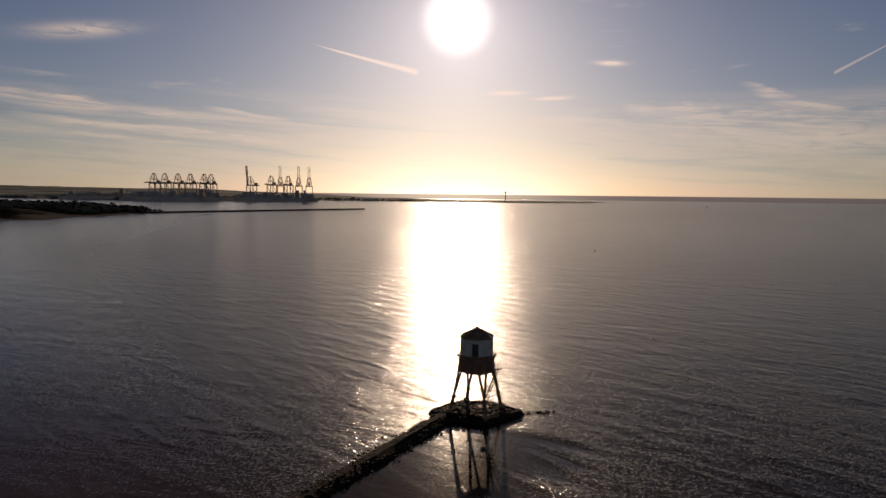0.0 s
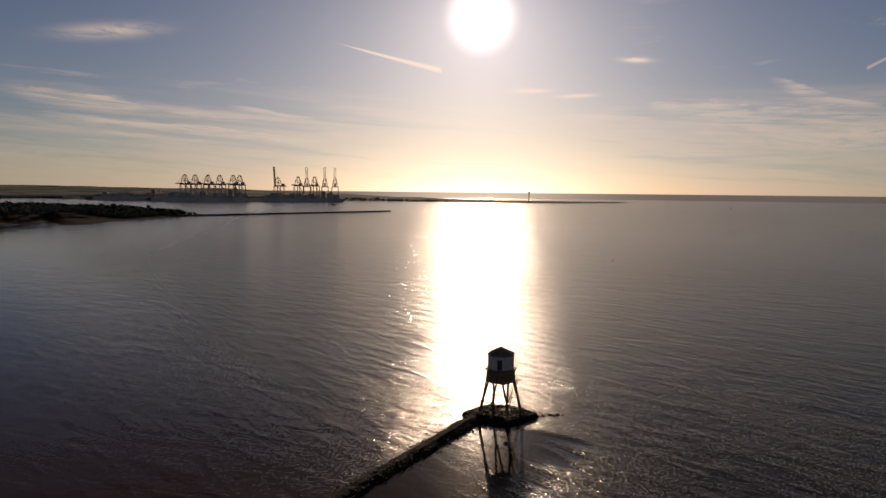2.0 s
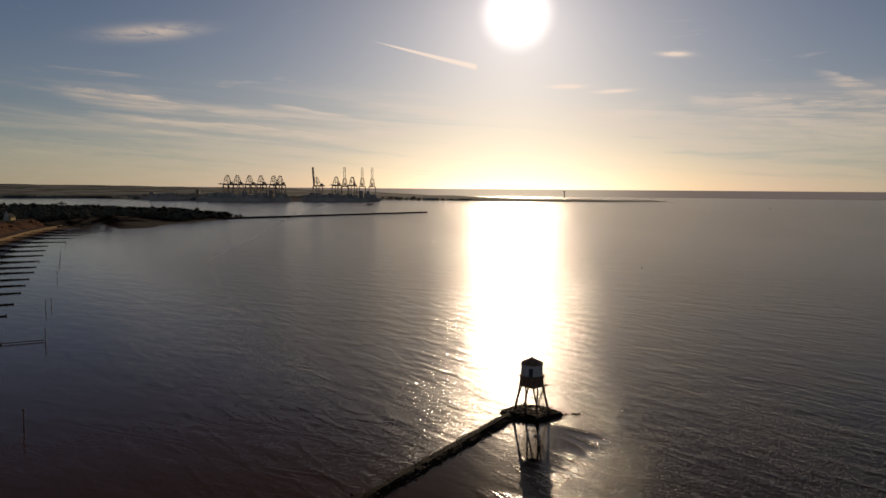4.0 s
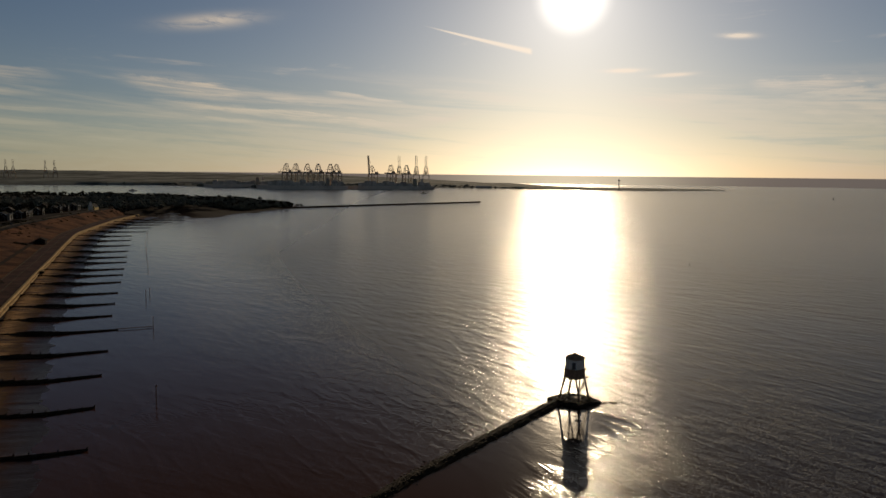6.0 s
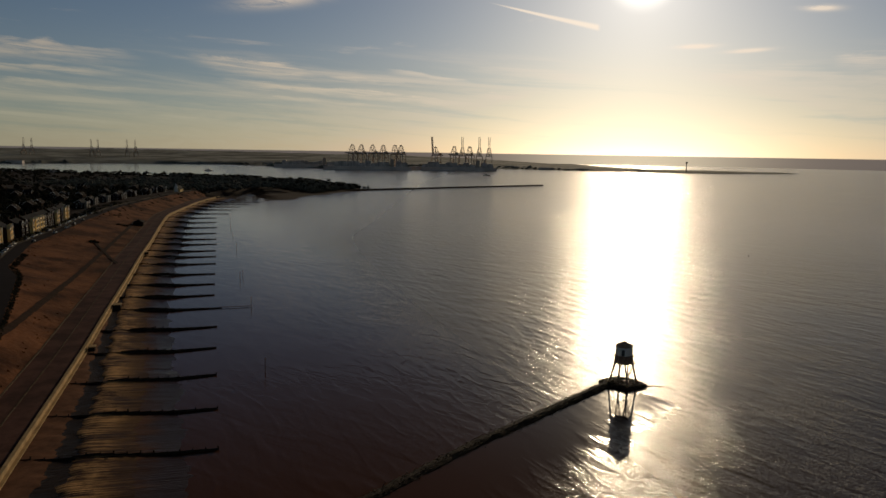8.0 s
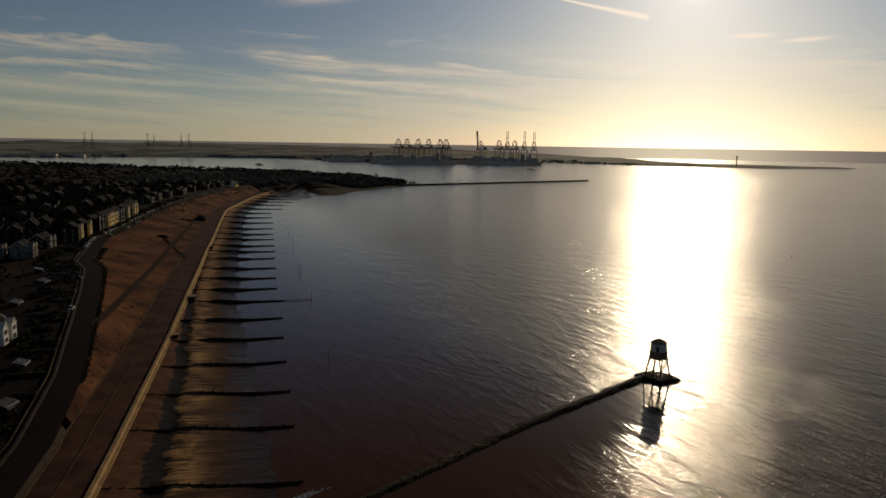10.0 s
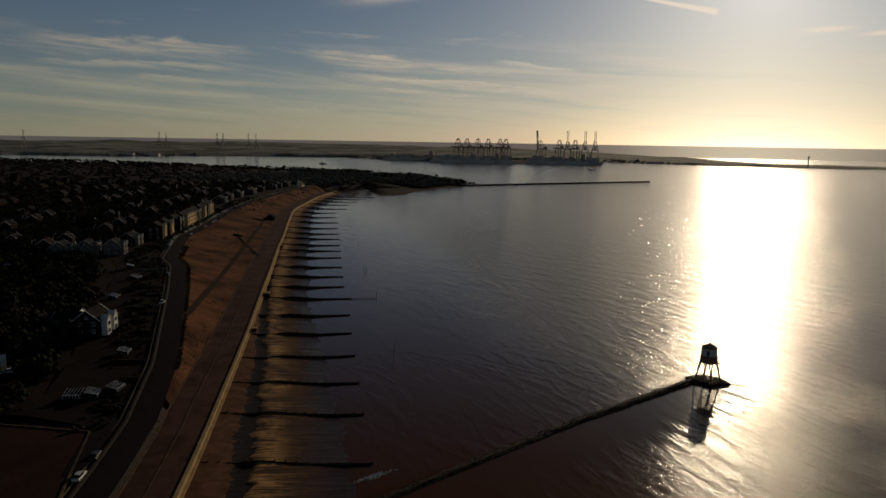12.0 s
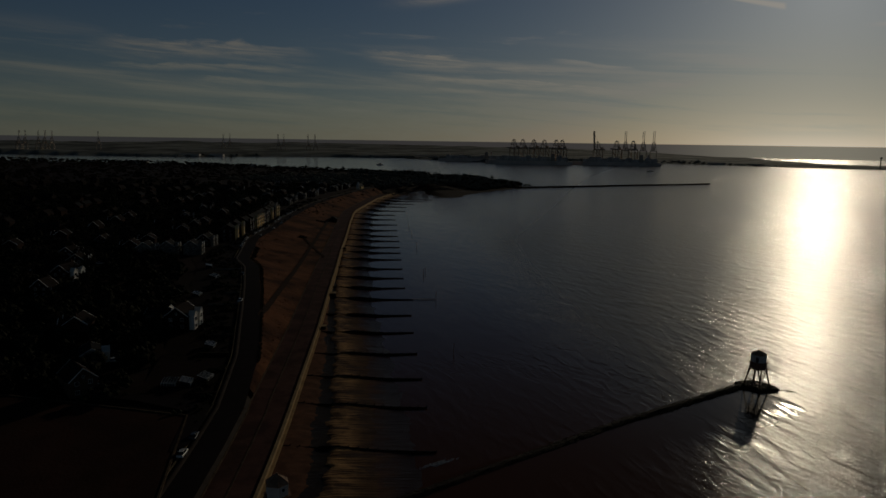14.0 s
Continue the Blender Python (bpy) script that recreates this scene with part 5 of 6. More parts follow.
for x, y, turn in ((-157, -112, 40), (-155, -106, 20), (-161, -115, 300), (-196, -118, 30), (-178, -84, 35), (-240, -38, 30), (-262, -8, 20), (-285, 8, 50)):
    conservatory(x, y, float(np.interp(y, ROAD_Y, ROAD_H)) - 0.35, turn)
# dark brick bodies stand for shaded sides, paler bays for sunlit fronts
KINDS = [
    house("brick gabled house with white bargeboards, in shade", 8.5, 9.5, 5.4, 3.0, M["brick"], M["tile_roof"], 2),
    house("brick house with twin pale gabled bays and slate roof", 9.0, 11.0, 5.4, 3.2, M["brick"], M["slate"], 2, True, M["dim_white"]),
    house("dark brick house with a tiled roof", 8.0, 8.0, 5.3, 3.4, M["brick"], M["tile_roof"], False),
    house("wide semi-detached house with a white gabled bay", 9.0, 12.5, 5.5, 2.8, M["brick"], M["tile_roof"], True, True, M["dim_white"]),
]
# full white bays stand for sunlit gables, dimmer walls for shade
SPECIAL = [
    house("brick villa, low sun put into its twin white gabled bays", 9.5, 11.0, 5.6, 3.6, M["brick"], M["tile_roof"], 2, True, M["frame_white"]),
    house("tan brick house with a broad plain gable", 8.0, 11.0, 5.2, 3.6, M["tan"], M["tile_roof"], False),
    house("low white bungalow with gabled ends", 7.0, 9.5, 2.7, 2.0, M["dim_white"], M["slate"], True, True, M["frame_white"]),
    house("pale terrace house with white gabled bays", 9.0, 9.0, 6.0, 3.2, M["dim_white"], M["slate"], 2, True, M["dim_white"]),
]
PLACED = [(0, -206, -74, 30), (1, -181, -133, 75), (2, -204, -114, 60), (3, -348, 14, 36), (3, -341, 25, 36), (3, -331, 35, 36),
          (0, -318, -54, 25), (2, -222, -72, 120)]
PLAIN = [
    house("small dark brick house among trees", 8.0, 10.0, 5.2, 3.0, M["brick"], M["tile_roof"], False, False),
    house("small slate-roofed house among gardens", 8.5, 14.0, 5.2, 2.8, M["brick"], M["slate"], False, False),
]
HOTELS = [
    hotel("tall cream terrace with gabled bays, sunlight put into its front", 16, 3, M["render_wall"], 3),
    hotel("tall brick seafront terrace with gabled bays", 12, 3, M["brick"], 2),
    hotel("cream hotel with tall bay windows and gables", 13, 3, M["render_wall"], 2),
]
LAWN = [(-137, -128), (-197, -147), (-205, -245), (-78, -222), (-105, -162)]
rnd = random.Random(21)
TREES = []                 # places for town trees, filled as the rows are laid
FAR_HOUSES = []


def spot(i, d):
    p = offset(i, -d, 0)
    return p[0], p[1]


def scatter(i, d):
    """A place d metres inland, anywhere between the wall's point i and its neighbours."""
    p, j = offset(i, -d, 0), rnd.uniform(-2.7, 2.7)
    return p[0] - OUT[i, 1] * j, p[1] + OUT[i, 0] * j


def in_ring(x, y, ring):
    return bool(inside(np.array([x]), np.array([y]), ring)[0])


def front(i):
    """How far the front gardens reach back from the top of the slope."""
    return float(np.interp(LINE[i, 1], [-150, 0, 60, 110, 135, 262, 300, 450, 700], [21, 25, 30, 30, 15, 15, 24, 28, 26]))


def lay_rows():
    first = int(np.argmax(LINE[:, 1] > -260))
    last = int(np.argmax(LINE[:, 1] > 600))
    taken = []
    for kind, x, y, turn in PLACED:
        i = int(np.argmin((LINE[:, 0] - x) ** 2 + (LINE[:, 1] - y) ** 2))
        copy_thing(SPECIAL[kind], pose(x, y, RZ[i] - 0.35, 0, 0, turn))
        taken.append((x, y))
    fixed = list(taken)
    for row, back in enumerate((0, 40, 66, 112, 140, 190, 222, 275, 330, 390, 450, 520, 600, 690, 780)):
        s = first + rnd.uniform(0, 3)
        while s < last:
            i = int(s)
            d = TOP[i] + front(i) + back + 5.5 + (rnd.uniform(-2.5, 2.5) if row else rnd.uniform(-1, 9) * (0.15 if 130 < LINE[i, 1] < 270 else 1))
            x, y = spot(i, d)
            turn = math.degrees(math.atan2(OUT[i, 1], OUT[i, 0])) + (0 if row % 2 == 0 else 180) + rnd.uniform(-9, 9)
            if row > 1 and rnd.random() < 0.3:
                turn += 90
            wall_y = LINE[i, 1]
            seafront = row == 0 and 136 < wall_y < 264
            step = rnd.uniform(3.4, 6.0) if row else (rnd.uniform(2.8, 3.3) if seafront else rnd.uniform(3.8, 9.5))
            bad = in_ring(x, y, LAWN) or not in_ring(x, y, LAND) or any((x - a) ** 2 + (y - b) ** 2 < 130 for a, b in fixed + taken[-200:])
            if y < -112 and x > -160 or row == 0 and wall_y < 92 or row and rnd.random() < (0.62 if wall_y < 92 else 0.5):
                bad = True
            if back > 250:
                step *= 1.3
            if not bad:
                if back > 250:
                    FAR_HOUSES.append((x, y, RZ[i] - 0.6, turn))
                else:
                    k = HOTELS[rnd.choice((0, 1, 2, 1))] if seafront else rnd.choice(PLAIN if back > 120 else KINDS[1:2] * 3 + KINDS[:1] if row == 0 else KINDS[:1] * 4 + KINDS[2:3] * 4 + KINDS[3:])
                    copy_thing(k, pose(x, y, RZ[i] - 0.35, 0, 0, turn))
                taken.append((x, y))
            if rnd.random() < (0.6 if row == 0 else 0.95) and not in_ring(x, y, LAWN):
                bx, by = spot(i, d + rnd.uniform(10, 18))
                TREES.append((bx + rnd.uniform(-5, 5), by + rnd.uniform(-5, 5), RZ[i] - 0.6, back))
            s += step


lay_rows()
for proto in (*KINDS, *SPECIAL, *PLAIN, *HOTELS):
    for o in [*proto.children_recursive, proto]:
        bpy.data.objects.remove(o)


def far_houses():
    """The houses furthest back, joined."""
    verts, faces = [], []
    for x, y, z, turn in FAR_HOUSES:
        m = pose(x, y, z, 0, 0, turn)
        lx, ly, h, rise = rnd.uniform(7, 9), rnd.uniform(8, 16), rnd.uniform(4.6, 5.6), rnd.uniform(2.6, 3.4)
        k = len(verts)
        prof = [(-lx / 2, -1), (lx / 2, -1), (lx / 2, h), (0, h + rise), (-lx / 2, h)]
        verts += [tuple(m @ Vector((a, s * ly / 2, b))) for s in (-1, 1) for a, b in prof]
        faces += [tuple(k + j for j in (4, 3, 2, 1, 0)), tuple(k + 5 + j for j in range(5))]
        faces += [(k + j, k + (j + 1) % 5, k + 5 + (j + 1) % 5, k + 5 + j) for j in range(5)]
    tagged(raw("far_houses", verts, faces, M["tile_roof"]), "dark crowded roofs of houses further inland", "houses", kind="stuff")


far_houses()


def flat_sheet(name, ring, z, mat, label):
    bm = bmesh.new()
    bm.faces.new([bm.verts.new((x, y, z)) for x, y in ring])
    return tagged(part(name, bm, mat), label, kind="structure")


def boundary_wall(i, d, length, tone):
    """A low wall between two front gardens, with a coping and an end pier."""
    x, y = spot(i, d)
    turn = math.degrees(math.atan2(OUT[i, 1], OUT[i, 0])) + rnd.uniform(-6, 6)
    w = empty("boundary_wall", (x, y, RZ[i]), turn, "low pale wall between two dark front gardens", "garden wall", "walls between gardens")
    bm = bmesh.new()
    box(bm, (length, 0.22, 1.3), (0, 0, 0.15))
    part("wall", bm, tone, w)
    bm = bmesh.new()
    box(bm, (length + 0.06, 0.32, 0.09), (0, 0, 0.84))
    part("coping", bm, M["garden_stone"], w)
    bm = bmesh.new()
    box(bm, (0.45, 0.45, 1.7), (length / 2 + 0.2, 0, 0.3), None, 0.04)
    part("pier", bm, tone, w)


rnd = random.Random(8)
for yy in np.arange(-108, 330, 13.0):
    k = int(np.argmin(np.abs(LINE[:, 1] - yy - rnd.uniform(-4, 4))))
    if rnd.random() < 0.75:
        reach = front(k) - 9.5
        size = reach * rnd.uniform(0.4, 0.9)
        boundary_wall(k, TOP[k] + 9.8 + size / 2, size, rnd.choice((M["brick"], M["garden_stone"], M["dim_white"])))
LOW_Z = 4.6
flat_sheet("lawn", LAWN, LOW_Z + 0.3, M["grass"], "dull brown lawn inside a pale kerb")
bm = bmesh.new()
for k in range(len(LAWN)):
    a, b = LAWN[k], LAWN[(k + 1) % len(LAWN)]
    beam(bm, (*a, LOW_Z + 0.3), (*b, LOW_Z + 0.3), 0.5, 0.5)
tagged(part("lawn_kerb", bm, M["kerb"]), "pale stone kerb round the lawn", kind="structure")
side_road = [(-121, -141), (-136, -119), (-150, -121), (-210, -140), (-214, -148), (-160, -129), (-139, -126), (-122, -146)]
flat_sheet("side_road", side_road, LOW_Z + 0.45, M["asphalt"], "dark side road leaving the cliff road")


def church(x, y):
    c = empty("chapel", (x, y, ROAD_Z - 1), 20, "pale chapel with a pointed white spire above the shore road", "church")
    bm = gable_wall(8, 14, 5.0, 4.0)
    part("nave", bm, M["render_wall"], c)
    gable_roof(c, 8, 14, 5.0, 4.0, M["slate"])
    bm = bmesh.new()
    box(bm, (4, 4, 8), (0, -8.5, 3))
    part("tower", bm, M["white"], c)
    bm = bmesh.new()
    bmesh.ops.create_cone(bm, cap_ends=True, segments=8, radius1=2.7, radius2=0.05, depth=6, matrix=Matrix.Translation((0, -8.5, 9.8)))
    part("spire", bm, M["white"], c)


church(-599, 563)


def shelter(i, f):
    """A low hipped shelter set into the slope."""
    d = PROM[i] + f * (TOP[i] - PROM[i])
    x, y = spot(i, d)
    z = PROM_Z + (RZ[i] - PROM_Z) * f ** 1.1
    turn = math.degrees(math.atan2(OUT[i, 1], OUT[i, 0]))
    s = empty("shelter", (x, y, z), turn, "dark-roofed brick shelter set into the grass slope", "shelter")
    bm = bmesh.new()
    box(bm, (7, 12, 5), (0, 0, 0.3))
    part("wall", bm, M["brick"], s)
    bm = bmesh.new()
    ring = [(-4.2, -6.8), (4.2, -6.8), (4.2, 6.8), (-4.2, 6.8)]
    lo = [bm.verts.new((a, b, 2.8)) for a, b in ring]
    hi = [bm.verts.new((0, b * 0.45, 5.0)) for b in (-6.8, 6.8)]
    for f4 in ((lo[0], lo[1], hi[0]), (lo[1], lo[2], hi[1], hi[0]), (lo[2], lo[3], hi[1]), (lo[3], lo[0], hi[0], hi[1]), (lo[3], lo[2], lo[1], lo[0])):
        bm.faces.new(f4)
    part("roof", bm, M["tile_roof"], s)
    for k in (-3.5, 0, 3.5):
        bm = bmesh.new()
        box(bm, (0.1, 2.4, 1.6), (3.52, k, 1.3))
        part("opening", bm, M["glass"], s)


def line_at(y):
    return int(np.argmin(np.abs(LINE[:, 1] - y)))


shelter(line_at(278), 0.09)


def slope_height(x, y):
    """Height of the grass slope under a place in plan."""
    i = int(np.argmin((LINE[:, 0] - x) ** 2 + (LINE[:, 1] - y) ** 2))
    d = -((x - LINE[i, 0]) * OUT[i, 0] + (y - LINE[i, 1]) * OUT[i, 1])
    f = min(1.0, max(0.0, (d - PROM[i]) / (TOP[i] - PROM[i])))
    return PROM_Z + (RZ[i] - PROM_Z) * f ** 1.1


def slope_path(name, a, b, w, label):
    """A worn path that runs straight across the grass slope, with ragged edges."""
    a, b = Vector(a), Vector(b)
    side = Vector((a.y - b.y, b.x - a.x)).normalized()
    n = int((b - a).length / 2)
    verts = []
    for k in range(n + 1):
        p = a.lerp(b, k / n)
        for s in (-0.5, 0.5):
            q = p + side * (s * w * (1 + 0.35 * noise.noise((p.x * 0.3, p.y * 0.3, s))))
            verts.append((q.x, q.y, slope_height(q.x, q.y) + 0.42))
    faces = [(2 * k, 2 * k + 1, 2 * k + 3, 2 * k + 2) for k in range(n)]
    tagged(raw(name, verts, faces, M["path"]), label, kind="structure")


slope_path("path_long", (-424, 282), (-190, -47), 2.4, "worn dark path straight along the grass slope")
slope_path("path_steep", (-345, 154), (-283, 106), 1.5, "short dark path down to the promenade")


def chamber(i, d, size):
    x, y, _ = offset(i, d, 0)
    turn = math.degrees(math.atan2(OUT[i, 1], OUT[i, 0]))
    c = empty("outfall_chamber", (x, y, 1.0), turn, "squat dark concrete outfall chamber against the sea wall", "outfall", "outfall chambers")
    bm = bmesh.new()
    box(bm, (size, size * 1.3, 2.6), (0, 0, 0.6), None, 0.1)
    part("block", bm, M["mound"], c)
    bm = bmesh.new()
    box(bm, (size + 0.3, size * 1.3 + 0.3, 0.25), (0, 0, 2.0), None, 0.05)
    part("cover", bm, M["concrete"], c)


chamber(line_at(24), 2.4, 3.0)
chamber(line_at(-30), 2.0, 2.0)
chamber(line_at(150), 2.0, 2.2)


# ---- parked cars ----
def car(label, paint):
    c = empty("car", (0, 0, -300), 0, label, "car", "parked cars")
    bm = bmesh.new()
    box(bm, (4.3, 1.78, 0.62), (0, 0, 0.62), None, 0.14)
    part("body", bm, paint, c)
    bm = bmesh.new()
    ring = [(-1.45, -0.78), (0.95, -0.78), (0.95, 0.78), (-1.45, 0.78)]
    lo = [bm.verts.new((x, y, 0.92)) for x, y in ring]
    hi = [bm.verts.new((x * 0.68 - 0.1, y * 0.82, 1.46)) for x, y in ring]
    for k in range(4):
        j = (k + 1) % 4
        bm.faces.new((lo[k], lo[j], hi[j], hi[k]))
    bm.faces.new(hi)
    part("cabin_glass", bm, M["glass"], c)
    bm = bmesh.new()
    box(bm, (1.55, 1.26, 0.07), (-0.27, 0, 1.47), None, 0.03)
    part("roof", bm, paint, c)
    for x in (-1.35, 1.35):
        for y in (-0.82, 0.82):
            bm = bmesh.new()
            bmesh.ops.create_cone(bm, cap_ends=True, segments=12, radius1=0.32, radius2=0.32, depth=0.2,
                                  matrix=Matrix.Translation((x, y, 0.32)) @ Matrix.Rotation(math.pi / 2, 4, "X"))
            wheel = part("wheel", bm, M["tyre"], c)
            bm = bmesh.new()
            bmesh.ops.create_cone(bm, cap_ends=True, segments=10, radius1=0.19, radius2=0.17, depth=0.22,
                                  matrix=Matrix.Translation((x, y * 1.01, 0.32)) @ Matrix.Rotation(math.pi / 2, 4, "X"))
            part("rim", bm, M["lamp_metal"], wheel)
    return c


CARS = [car("small white car parked by the kerb", M["car_white"]), car("dark car parked by the kerb", M["car_dark"])]
for y in [*np.arange(-140, 150, 9.0), *np.arange(150, 270, 6.0), *np.arange(270, 420, 9.0)]:
    i = line_at(y)
    if rnd.random() > (0.95 if 100 < y < 300 else 0.22):
        continue
    x, yy = spot(i, TOP[i] + (8.7 if rnd.random() < 0.7 else 1.4))
    turn = math.degrees(math.atan2(OUT[i, 1], OUT[i, 0])) + 90 + rnd.uniform(-3, 3)
    copy_thing(CARS[0 if rnd.random() < 0.55 else 1], pose(x, yy, RZ[i] + 0.13, 0, 0, turn))
# white cars added at random to stand for glints among the houses
for _ in range(34):
    i = rnd.randrange(line_at(-90), line_at(330))
    x, yy = spot(i, TOP[i] + front(i) + rnd.choice((26, 30, 58, 92)) + rnd.uniform(-3, 3))
    if in_ring(x, yy, LAND) and not in_ring(x, yy, LAWN):
        copy_thing(CARS[0], pose(x, yy, RZ[i] - 0.35, 0, 0, rnd.uniform(0, 360)))
for proto in CARS:
    for o in [*proto.children_recursive, proto]:
        bpy.data.objects.remove(o)


# ---- trees and hedges ----
def tree(h, r, seed, label):
    t = empty("tree", (0, 0, -300), 0, label, "tree", "trees of the town and the point")
    g = random.Random(seed)
    bm = bmesh.new()
    top = Vector((g.uniform(-0.4, 0.4), g.uniform(-0.4, 0.4), h * 0.55))
    beam(bm, (0, 0, -1.0), top, 0.06 * h, sides=7, taper=0.5)
    for k in range(6):
        a = k * 1.05 + g.uniform(-0.3, 0.3)
        s = Vector((0, 0, 0)).lerp(top, g.uniform(0.5, 0.95))
        beam(bm, s, s + Vector((math.cos(a) * r * 0.7, math.sin(a) * r * 0.7, h * g.uniform(0.12, 0.35))), 0.02 * h, sides=5, taper=0.4)
    part("trunk", bm, M["bark"], t)
    verts, faces = [], []
    ico = [Vector(v).normalized() for v in ((0, 0, 1), (0.9, 0, 0.2), (0.25, 0.85, 0.1), (-0.75, 0.5, 0.3), (-0.7, -0.55, -0.1), (0.3, -0.85, 0.2), (0, 0, -1))]
    fs = [(0, 1, 2), (0, 2, 3), (0, 3, 4), (0, 4, 5), (0, 5, 1), (6, 2, 1), (6, 3, 2), (6, 4, 3), (6, 5, 4), (6, 1, 5)]
    lobes = [(Vector((g.uniform(-0.5, 0.5) * r, g.uniform(-0.5, 0.5) * r, h * g.uniform(0.45, 0.85))), r * g.uniform(0.4, 0.65)) for _ in range(7)]
    for _ in range(150):
        c, lr = g.choice(lobes)
        v = Vector((g.gauss(0, 1), g.gauss(0, 1), g.gauss(0, 1))).normalized()
        p = c + Vector((v.x, v.y, v.z * 0.85)) * lr * g.uniform(0.6, 1.08)
        s = r * g.uniform(0.09, 0.2)
        rot = Euler((g.uniform(0, 6), g.uniform(0, 6), g.uniform(0, 6))).to_matrix()
        k = len(verts)
        verts += [tuple(p + rot @ (q * s * g.uniform(0.6, 1.2))) for q in ico]
        faces += [tuple(i + k for i in f) for f in fs]
    raw("crown", verts, faces, M["leaf"], t)
    return t


FOREST = [tree(10, 4.2, 1, "broad dark tree standing among houses"), tree(12, 4.0, 2, "tall dark tree with a ragged crown"),
          tree(8, 3.8, 3, "low round dark tree"), tree(9.5, 3.2, 4, "slim dark tree with an uneven crown")]
rnd = random.Random(33)
clumps = []
for x, y, z, back in TREES:
    if not in_ring(x, y, LAND):
        continue
    if back < 200:
        copy_thing(rnd.choice(FOREST), pose(x, y, z, 0, 0, rnd.uniform(0, 360)))
    else:
        clumps.append((x, y, z, rnd.uniform(3.5, 6)))
WOOD = [(-507, 770), (-502, 840), (-494, 905), (-530, 975), (-700, 1060), (-860, 1120), (-960, 1000), (-760, 880), (-640, 830), (-560, 800)]
made = 0
while made < 110:
    x, y = rnd.uniform(-960, -490), rnd.uniform(760, 1130)
    if not in_ring(x, y, WOOD):
        continue
    near = min(math.hypot(x - a, y - b) for a, b in SHORE[2:12])
    z = min(10.6, 0.4 + near * 0.05) - 0.4
    copy_thing(rnd.choice(FOREST), pose(x, y, z, 0, 0, rnd.uniform(0, 360)))
    made += 1
for proto in FOREST:
    for o in [*proto.children_recursive, proto]:
        bpy.data.objects.remove(o)


CLUMP = np.array([(0, 0, 1), (0.97, 0, 0.22), (0.28, 0.95, 0.11), (-0.79, 0.53, 0.32), (-0.78, -0.62, -0.11), (0.32, -0.92, 0.22), (0, 0, -1)])
CLUMP_FACES = np.array([(0, 1, 2), (0, 2, 3), (0, 3, 4), (0, 4, 5), (0, 5, 1), (6, 2, 1), (6, 3, 2), (6, 4, 3), (6, 5, 4), (6, 1, 5)])


def bushes(name, places, mat, label, clumps=9, low=0.22, high=0.5):
    """Trees, hedges or scrub as one mass of many small leafy clumps."""
    g = np.random.default_rng(len(places))
    p = np.repeat(np.array(places, float), clumps, axis=0)
    n = len(p)
    size = p[:, 3]
    spread = g.normal(0, 0.42, (n, 2)).clip(-0.95, 0.95)
    rise = g.uniform(0, 0.75, n) * (1 - 0.6 * np.hypot(*spread.T)).clip(0.05)
    at = np.c_[p[:, 0] + spread[:, 0] * size, p[:, 1] + spread[:, 1] * size, p[:, 2] + rise * size]
    a = g.uniform(0, 6.3, n)
    k = CLUMP[None] * g.uniform(0.65, 1.3, (n, 7, 1)) * (size * g.uniform(low, high, n))[:, None, None]
    c, sn = np.cos(a)[:, None], np.sin(a)[:, None]
    v = np.stack([k[..., 0] * c - k[..., 1] * sn, k[..., 0] * sn + k[..., 1] * c, k[..., 2]], -1) + at[:, None]
    faces = (CLUMP_FACES[None] + 7 * np.arange(n)[:, None, None]).reshape(-1, 3)
    me = bpy.data.meshes.new(name)
    me.from_pydata(v.reshape(-1, 3).tolist(), [], faces.tolist())
    me.update()
    me.materials.append(mat)
    return tagged(new(name, me), label, name.replace("_", " "), kind="stuff")


wood = []
while len(wood) < 1500:
    x, y = rnd.uniform(-960, -490), rnd.uniform(760, 1130)
    if in_ring(x, y, WOOD):
        near = min(math.hypot(x - a, y - b) for a, b in SHORE[2:12])
        wood.append((x, y, min(10.6, 0.4 + near * 0.05) + rnd.uniform(0, 4), rnd.uniform(3.0, 6.5)))
HEAD = [(-650, 600), (-572, 665), (-535, 775), (-640, 835), (-900, 900), (-950, 600)]
while len(wood) < 2300:
    x, y = rnd.uniform(-950, -530), rnd.uniform(600, 900)
    if in_ring(x, y, HEAD):
        wood.append((x, y, 9.5 + rnd.uniform(0, 2), rnd.choice((2.5, 3.5, 4.5, 8.0)) * rnd.uniform(0.8, 1.1)))
bushes("point_wood", wood, M["point_leaf"], "dense dark wood on the low point", 14, 0.16, 0.38)
bushes("town_trees", clumps, M["leaf"], "dark trees between the houses further back")
scrub, yard = [], []
for _ in range(5200):        # the wooded edge between town and harbour, and gardens
    i = rnd.randrange(line_at(-150), line_at(640))
    d = TOP[i] + front(i) + rnd.choice((rnd.uniform(12, 130), rnd.uniform(100, 850)))
    x, y = scatter(i, d)
    if in_ring(x, y, LAND) and not in_ring(x, y, LAWN):
        (yard if d < TOP[i] + front(i) + 90 else scrub).append((x, y, RZ[i] - 0.5, rnd.uniform(1.4, 4.4)))
for _ in range(800):
    i = rnd.randrange(line_at(-120), line_at(420))
    x, y = scatter(i, TOP[i] + rnd.uniform(10.5, max(12, front(i) - 2)))
    if not in_ring(x, y, LAWN):
        yard.append((x, y, RZ[i] - 0.3, rnd.choice((0.6, 0.8, 1.1, 2.2)) * rnd.uniform(0.8, 1.3)))
bushes("garden_hedges", yard, M["hedge"], "dark hedges and shrubs in front gardens", 14, 0.15, 0.36)
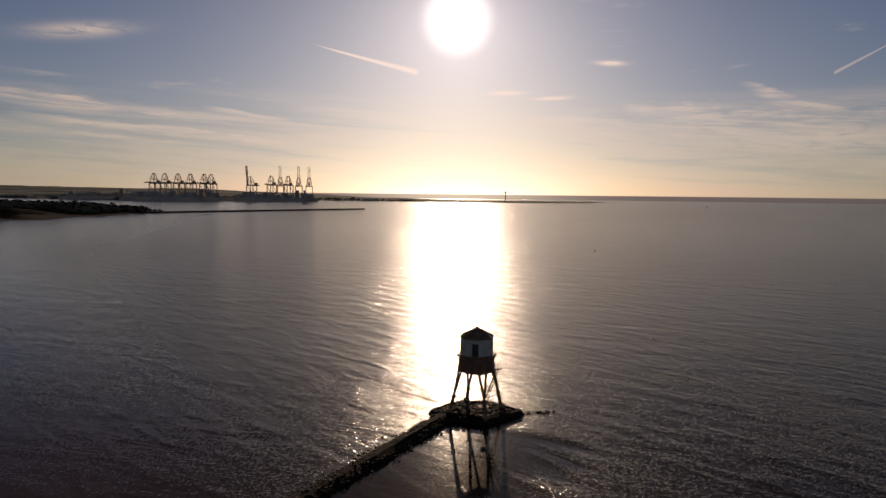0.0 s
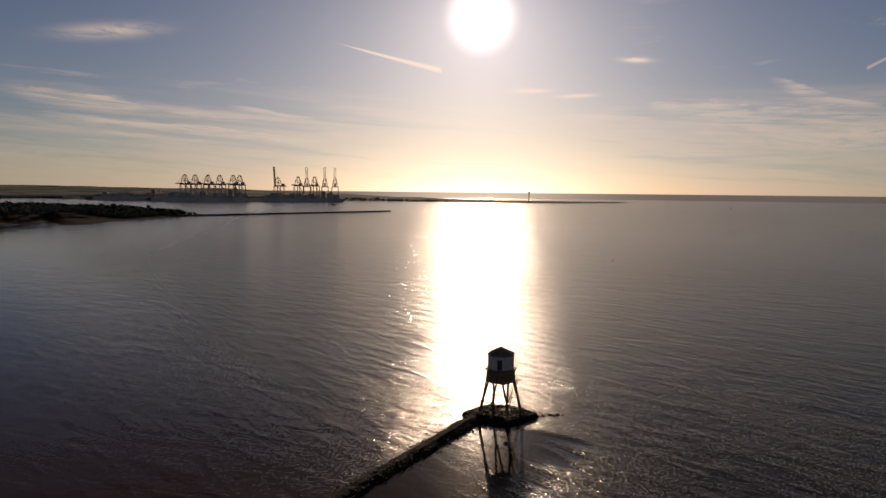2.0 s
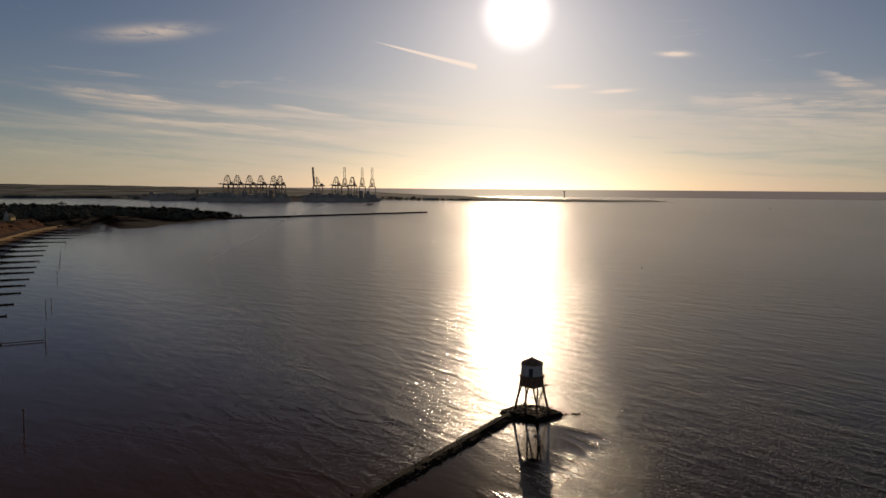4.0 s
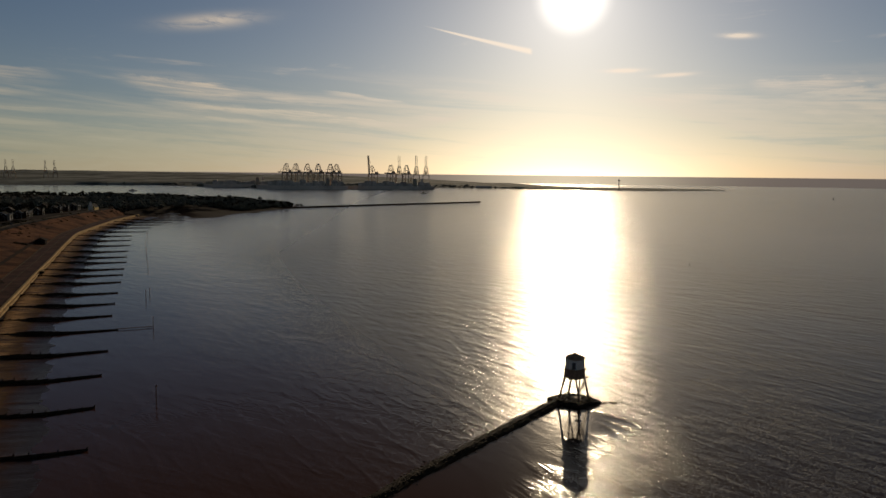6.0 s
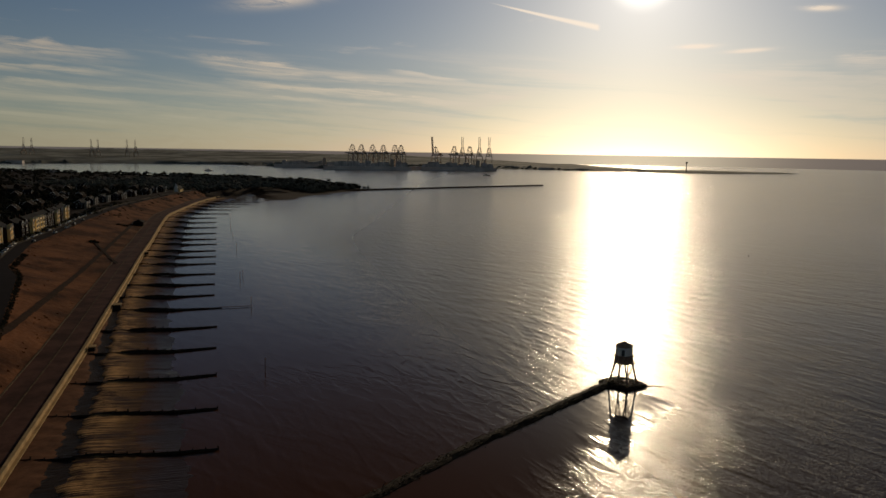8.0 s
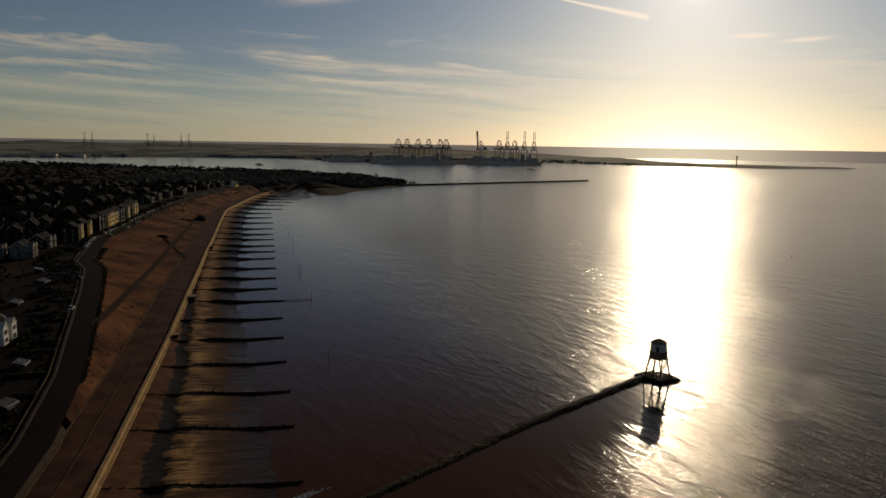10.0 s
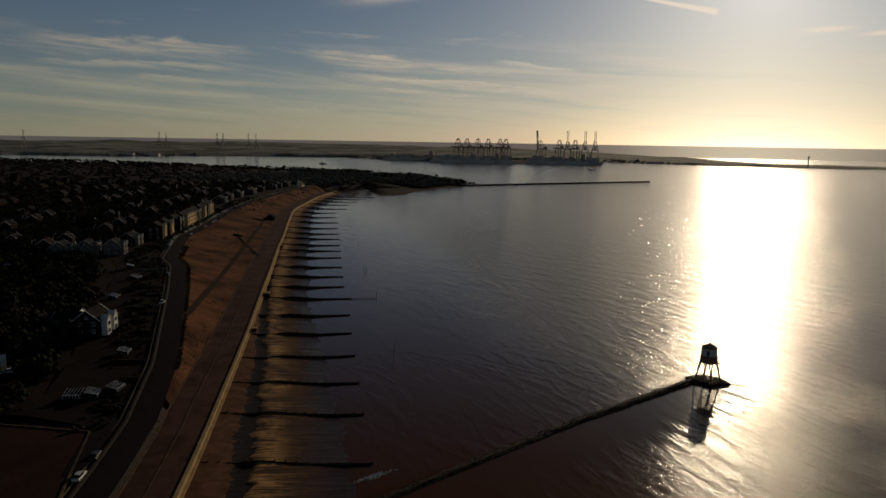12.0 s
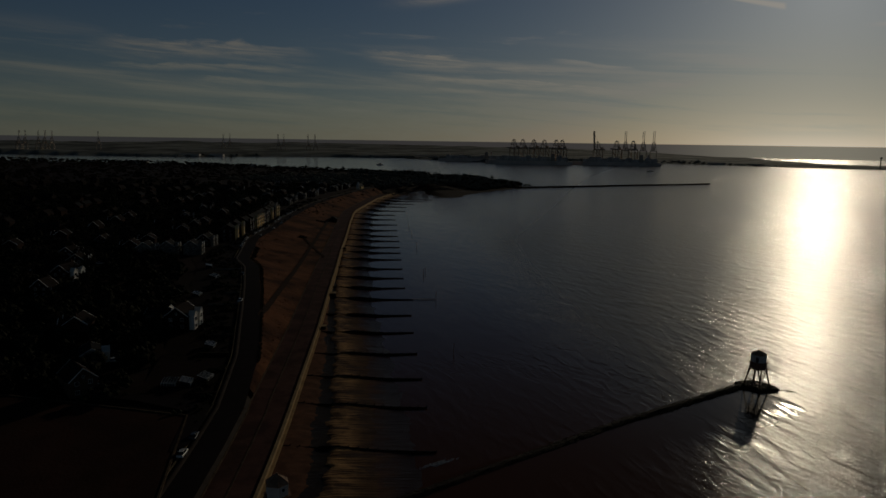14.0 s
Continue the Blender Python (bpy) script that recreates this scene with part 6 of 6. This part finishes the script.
for _ in range(4600):
    i = rnd.randrange(line_at(-150), line_at(560))
    x, y = scatter(i, TOP[i] + front(i) + rnd.uniform(14, 420))
    if in_ring(x, y, LAND) and not in_ring(x, y, LAWN):
        scrub.append((x, y, RZ[i] + 0.9, rnd.uniform(2.6, 5.4)))
bushes("garden_scrub", scrub, M["hedge"], "dark hedges and garden shrubs between the houses", 12, 0.16, 0.38)
edge = []
for k in range(900):
    t = rnd.uniform(0, 6.99)
    j = int(t)
    a, b = SHORE[6 + j], SHORE[7 + j]
    f = t - j
    edge.append((a[0] + (b[0] - a[0]) * f + rnd.uniform(-10, 40), a[1] + (b[1] - a[1]) * f - rnd.uniform(15, 90), 1.5, rnd.uniform(3, 7)))
bushes("far_scrub", edge, M["hedge"], "dark belt of trees along the harbour shore")
back = []
for k in range(6500):
    x, y = rnd.uniform(-2600, -560), rnd.uniform(-300, 1120)
    if in_ring(x, y, LAND) and distance(np.array([x]), np.array([y]), COAST)[0] > 330:
        back.append((x, y, ROAD_Z - 1.0, rnd.uniform(2.5, 6)))
bushes("inland_trees", back, M["leaf"], "dark mass of trees inland behind the town")
tops = []
for k in range(1500):
    a = radians(rnd.uniform(-62, -9))
    r = rnd.uniform(2450, 3300)
    x, y = 10 + r * math.sin(a), -180 + r * math.cos(a)
    if in_ring(x, y, FAR):
        tops.append((x, y, 4.0, rnd.uniform(6, 12)))
# clumps added along the quay to stand for container stacks
for k in range(900):
    f = rnd.random()
    x, y = -1500 + 1300 * f + rnd.uniform(-40, 40), 2330 + 330 * f + rnd.uniform(0, 150)
    if in_ring(x, y, FAR):
        tops.append((x, y, rnd.uniform(2, 12) * (1 - 0.6 * f), rnd.uniform(7, 15) * (1 - 0.5 * f)))
bushes("dockland_trees", tops, M["far_land"], "trees, sheds and stacks of the far shore, haze in their colour")
slope_scrub = []
for _ in range(260):
    i = rnd.randrange(line_at(-110), line_at(330))
    f = rnd.uniform(0.1, 0.98) if rnd.random() < 0.55 else rnd.uniform(0.9, 1.0)
    x, y = scatter(i, PROM[i] + f * (TOP[i] - PROM[i]))
    slope_scrub.append((x, y, PROM_Z + (RZ[i] - PROM_Z) * f ** 1.1 - 0.1, rnd.uniform(0.25, 0.6)))
# dark clumps along the top edge; at the lower end they stand for shade
top_scrub = []
for _ in range(1500):
    i = rnd.randrange(line_at(-75), line_at(110))
    f = rnd.uniform(0.93, 1.0)
    x, y = scatter(i, PROM[i] + f * (TOP[i] - PROM[i]) - 0.4)
    top_scrub.append((x, y, PROM_Z + (RZ[i] - PROM_Z) * f ** 1.1 - 0.15, rnd.uniform(0.3, 0.6)))
for x, y in ((-345, 154), (-407, 245)):
    for _ in range(9):
        a, b = x + rnd.uniform(-4, 4), y + rnd.uniform(-3, 3)
        top_scrub.append((a, b, slope_height(a, b), rnd.uniform(0.9, 1.7)))
bushes("slope_top_hedge", top_scrub, M["hedge"], "dark ragged hedge along the slope top, standing for shade lower down", 8)
bushes("slope_scrub", slope_scrub, M["slope"], "tufts of dry brown scrub on the grass slope")
bank = []
for _ in range(420):
    i = rnd.randrange(line_at(300), line_at(640))
    f = rnd.uniform(0.35, 1.0)
    x, y = scatter(i, PROM[i] + f * (TOP[i] - PROM[i]) + rnd.uniform(0, 14))
    bank.append((x, y, PROM_Z + (RZ[i] - PROM_Z) * min(f, 1) ** 1.1 - 0.2, rnd.uniform(0.8, 2.2)))
bushes("bank_scrub", bank, M["hedge"], "dark shrubs on the bank above the far beach")
foam = []
for _ in range(150):
    f = rnd.gauss(0, 1)
    foam.append((-66.0 + 1.0 * f + rnd.gauss(0, 0.5), -106.5 + 1.9 * f + rnd.gauss(0, 0.5), -0.06, rnd.uniform(0.15, 0.4)))
bushes("foam", foam, M["foam"], "white foam of a small wave breaking beside the causeway", 5, 0.2, 0.5)
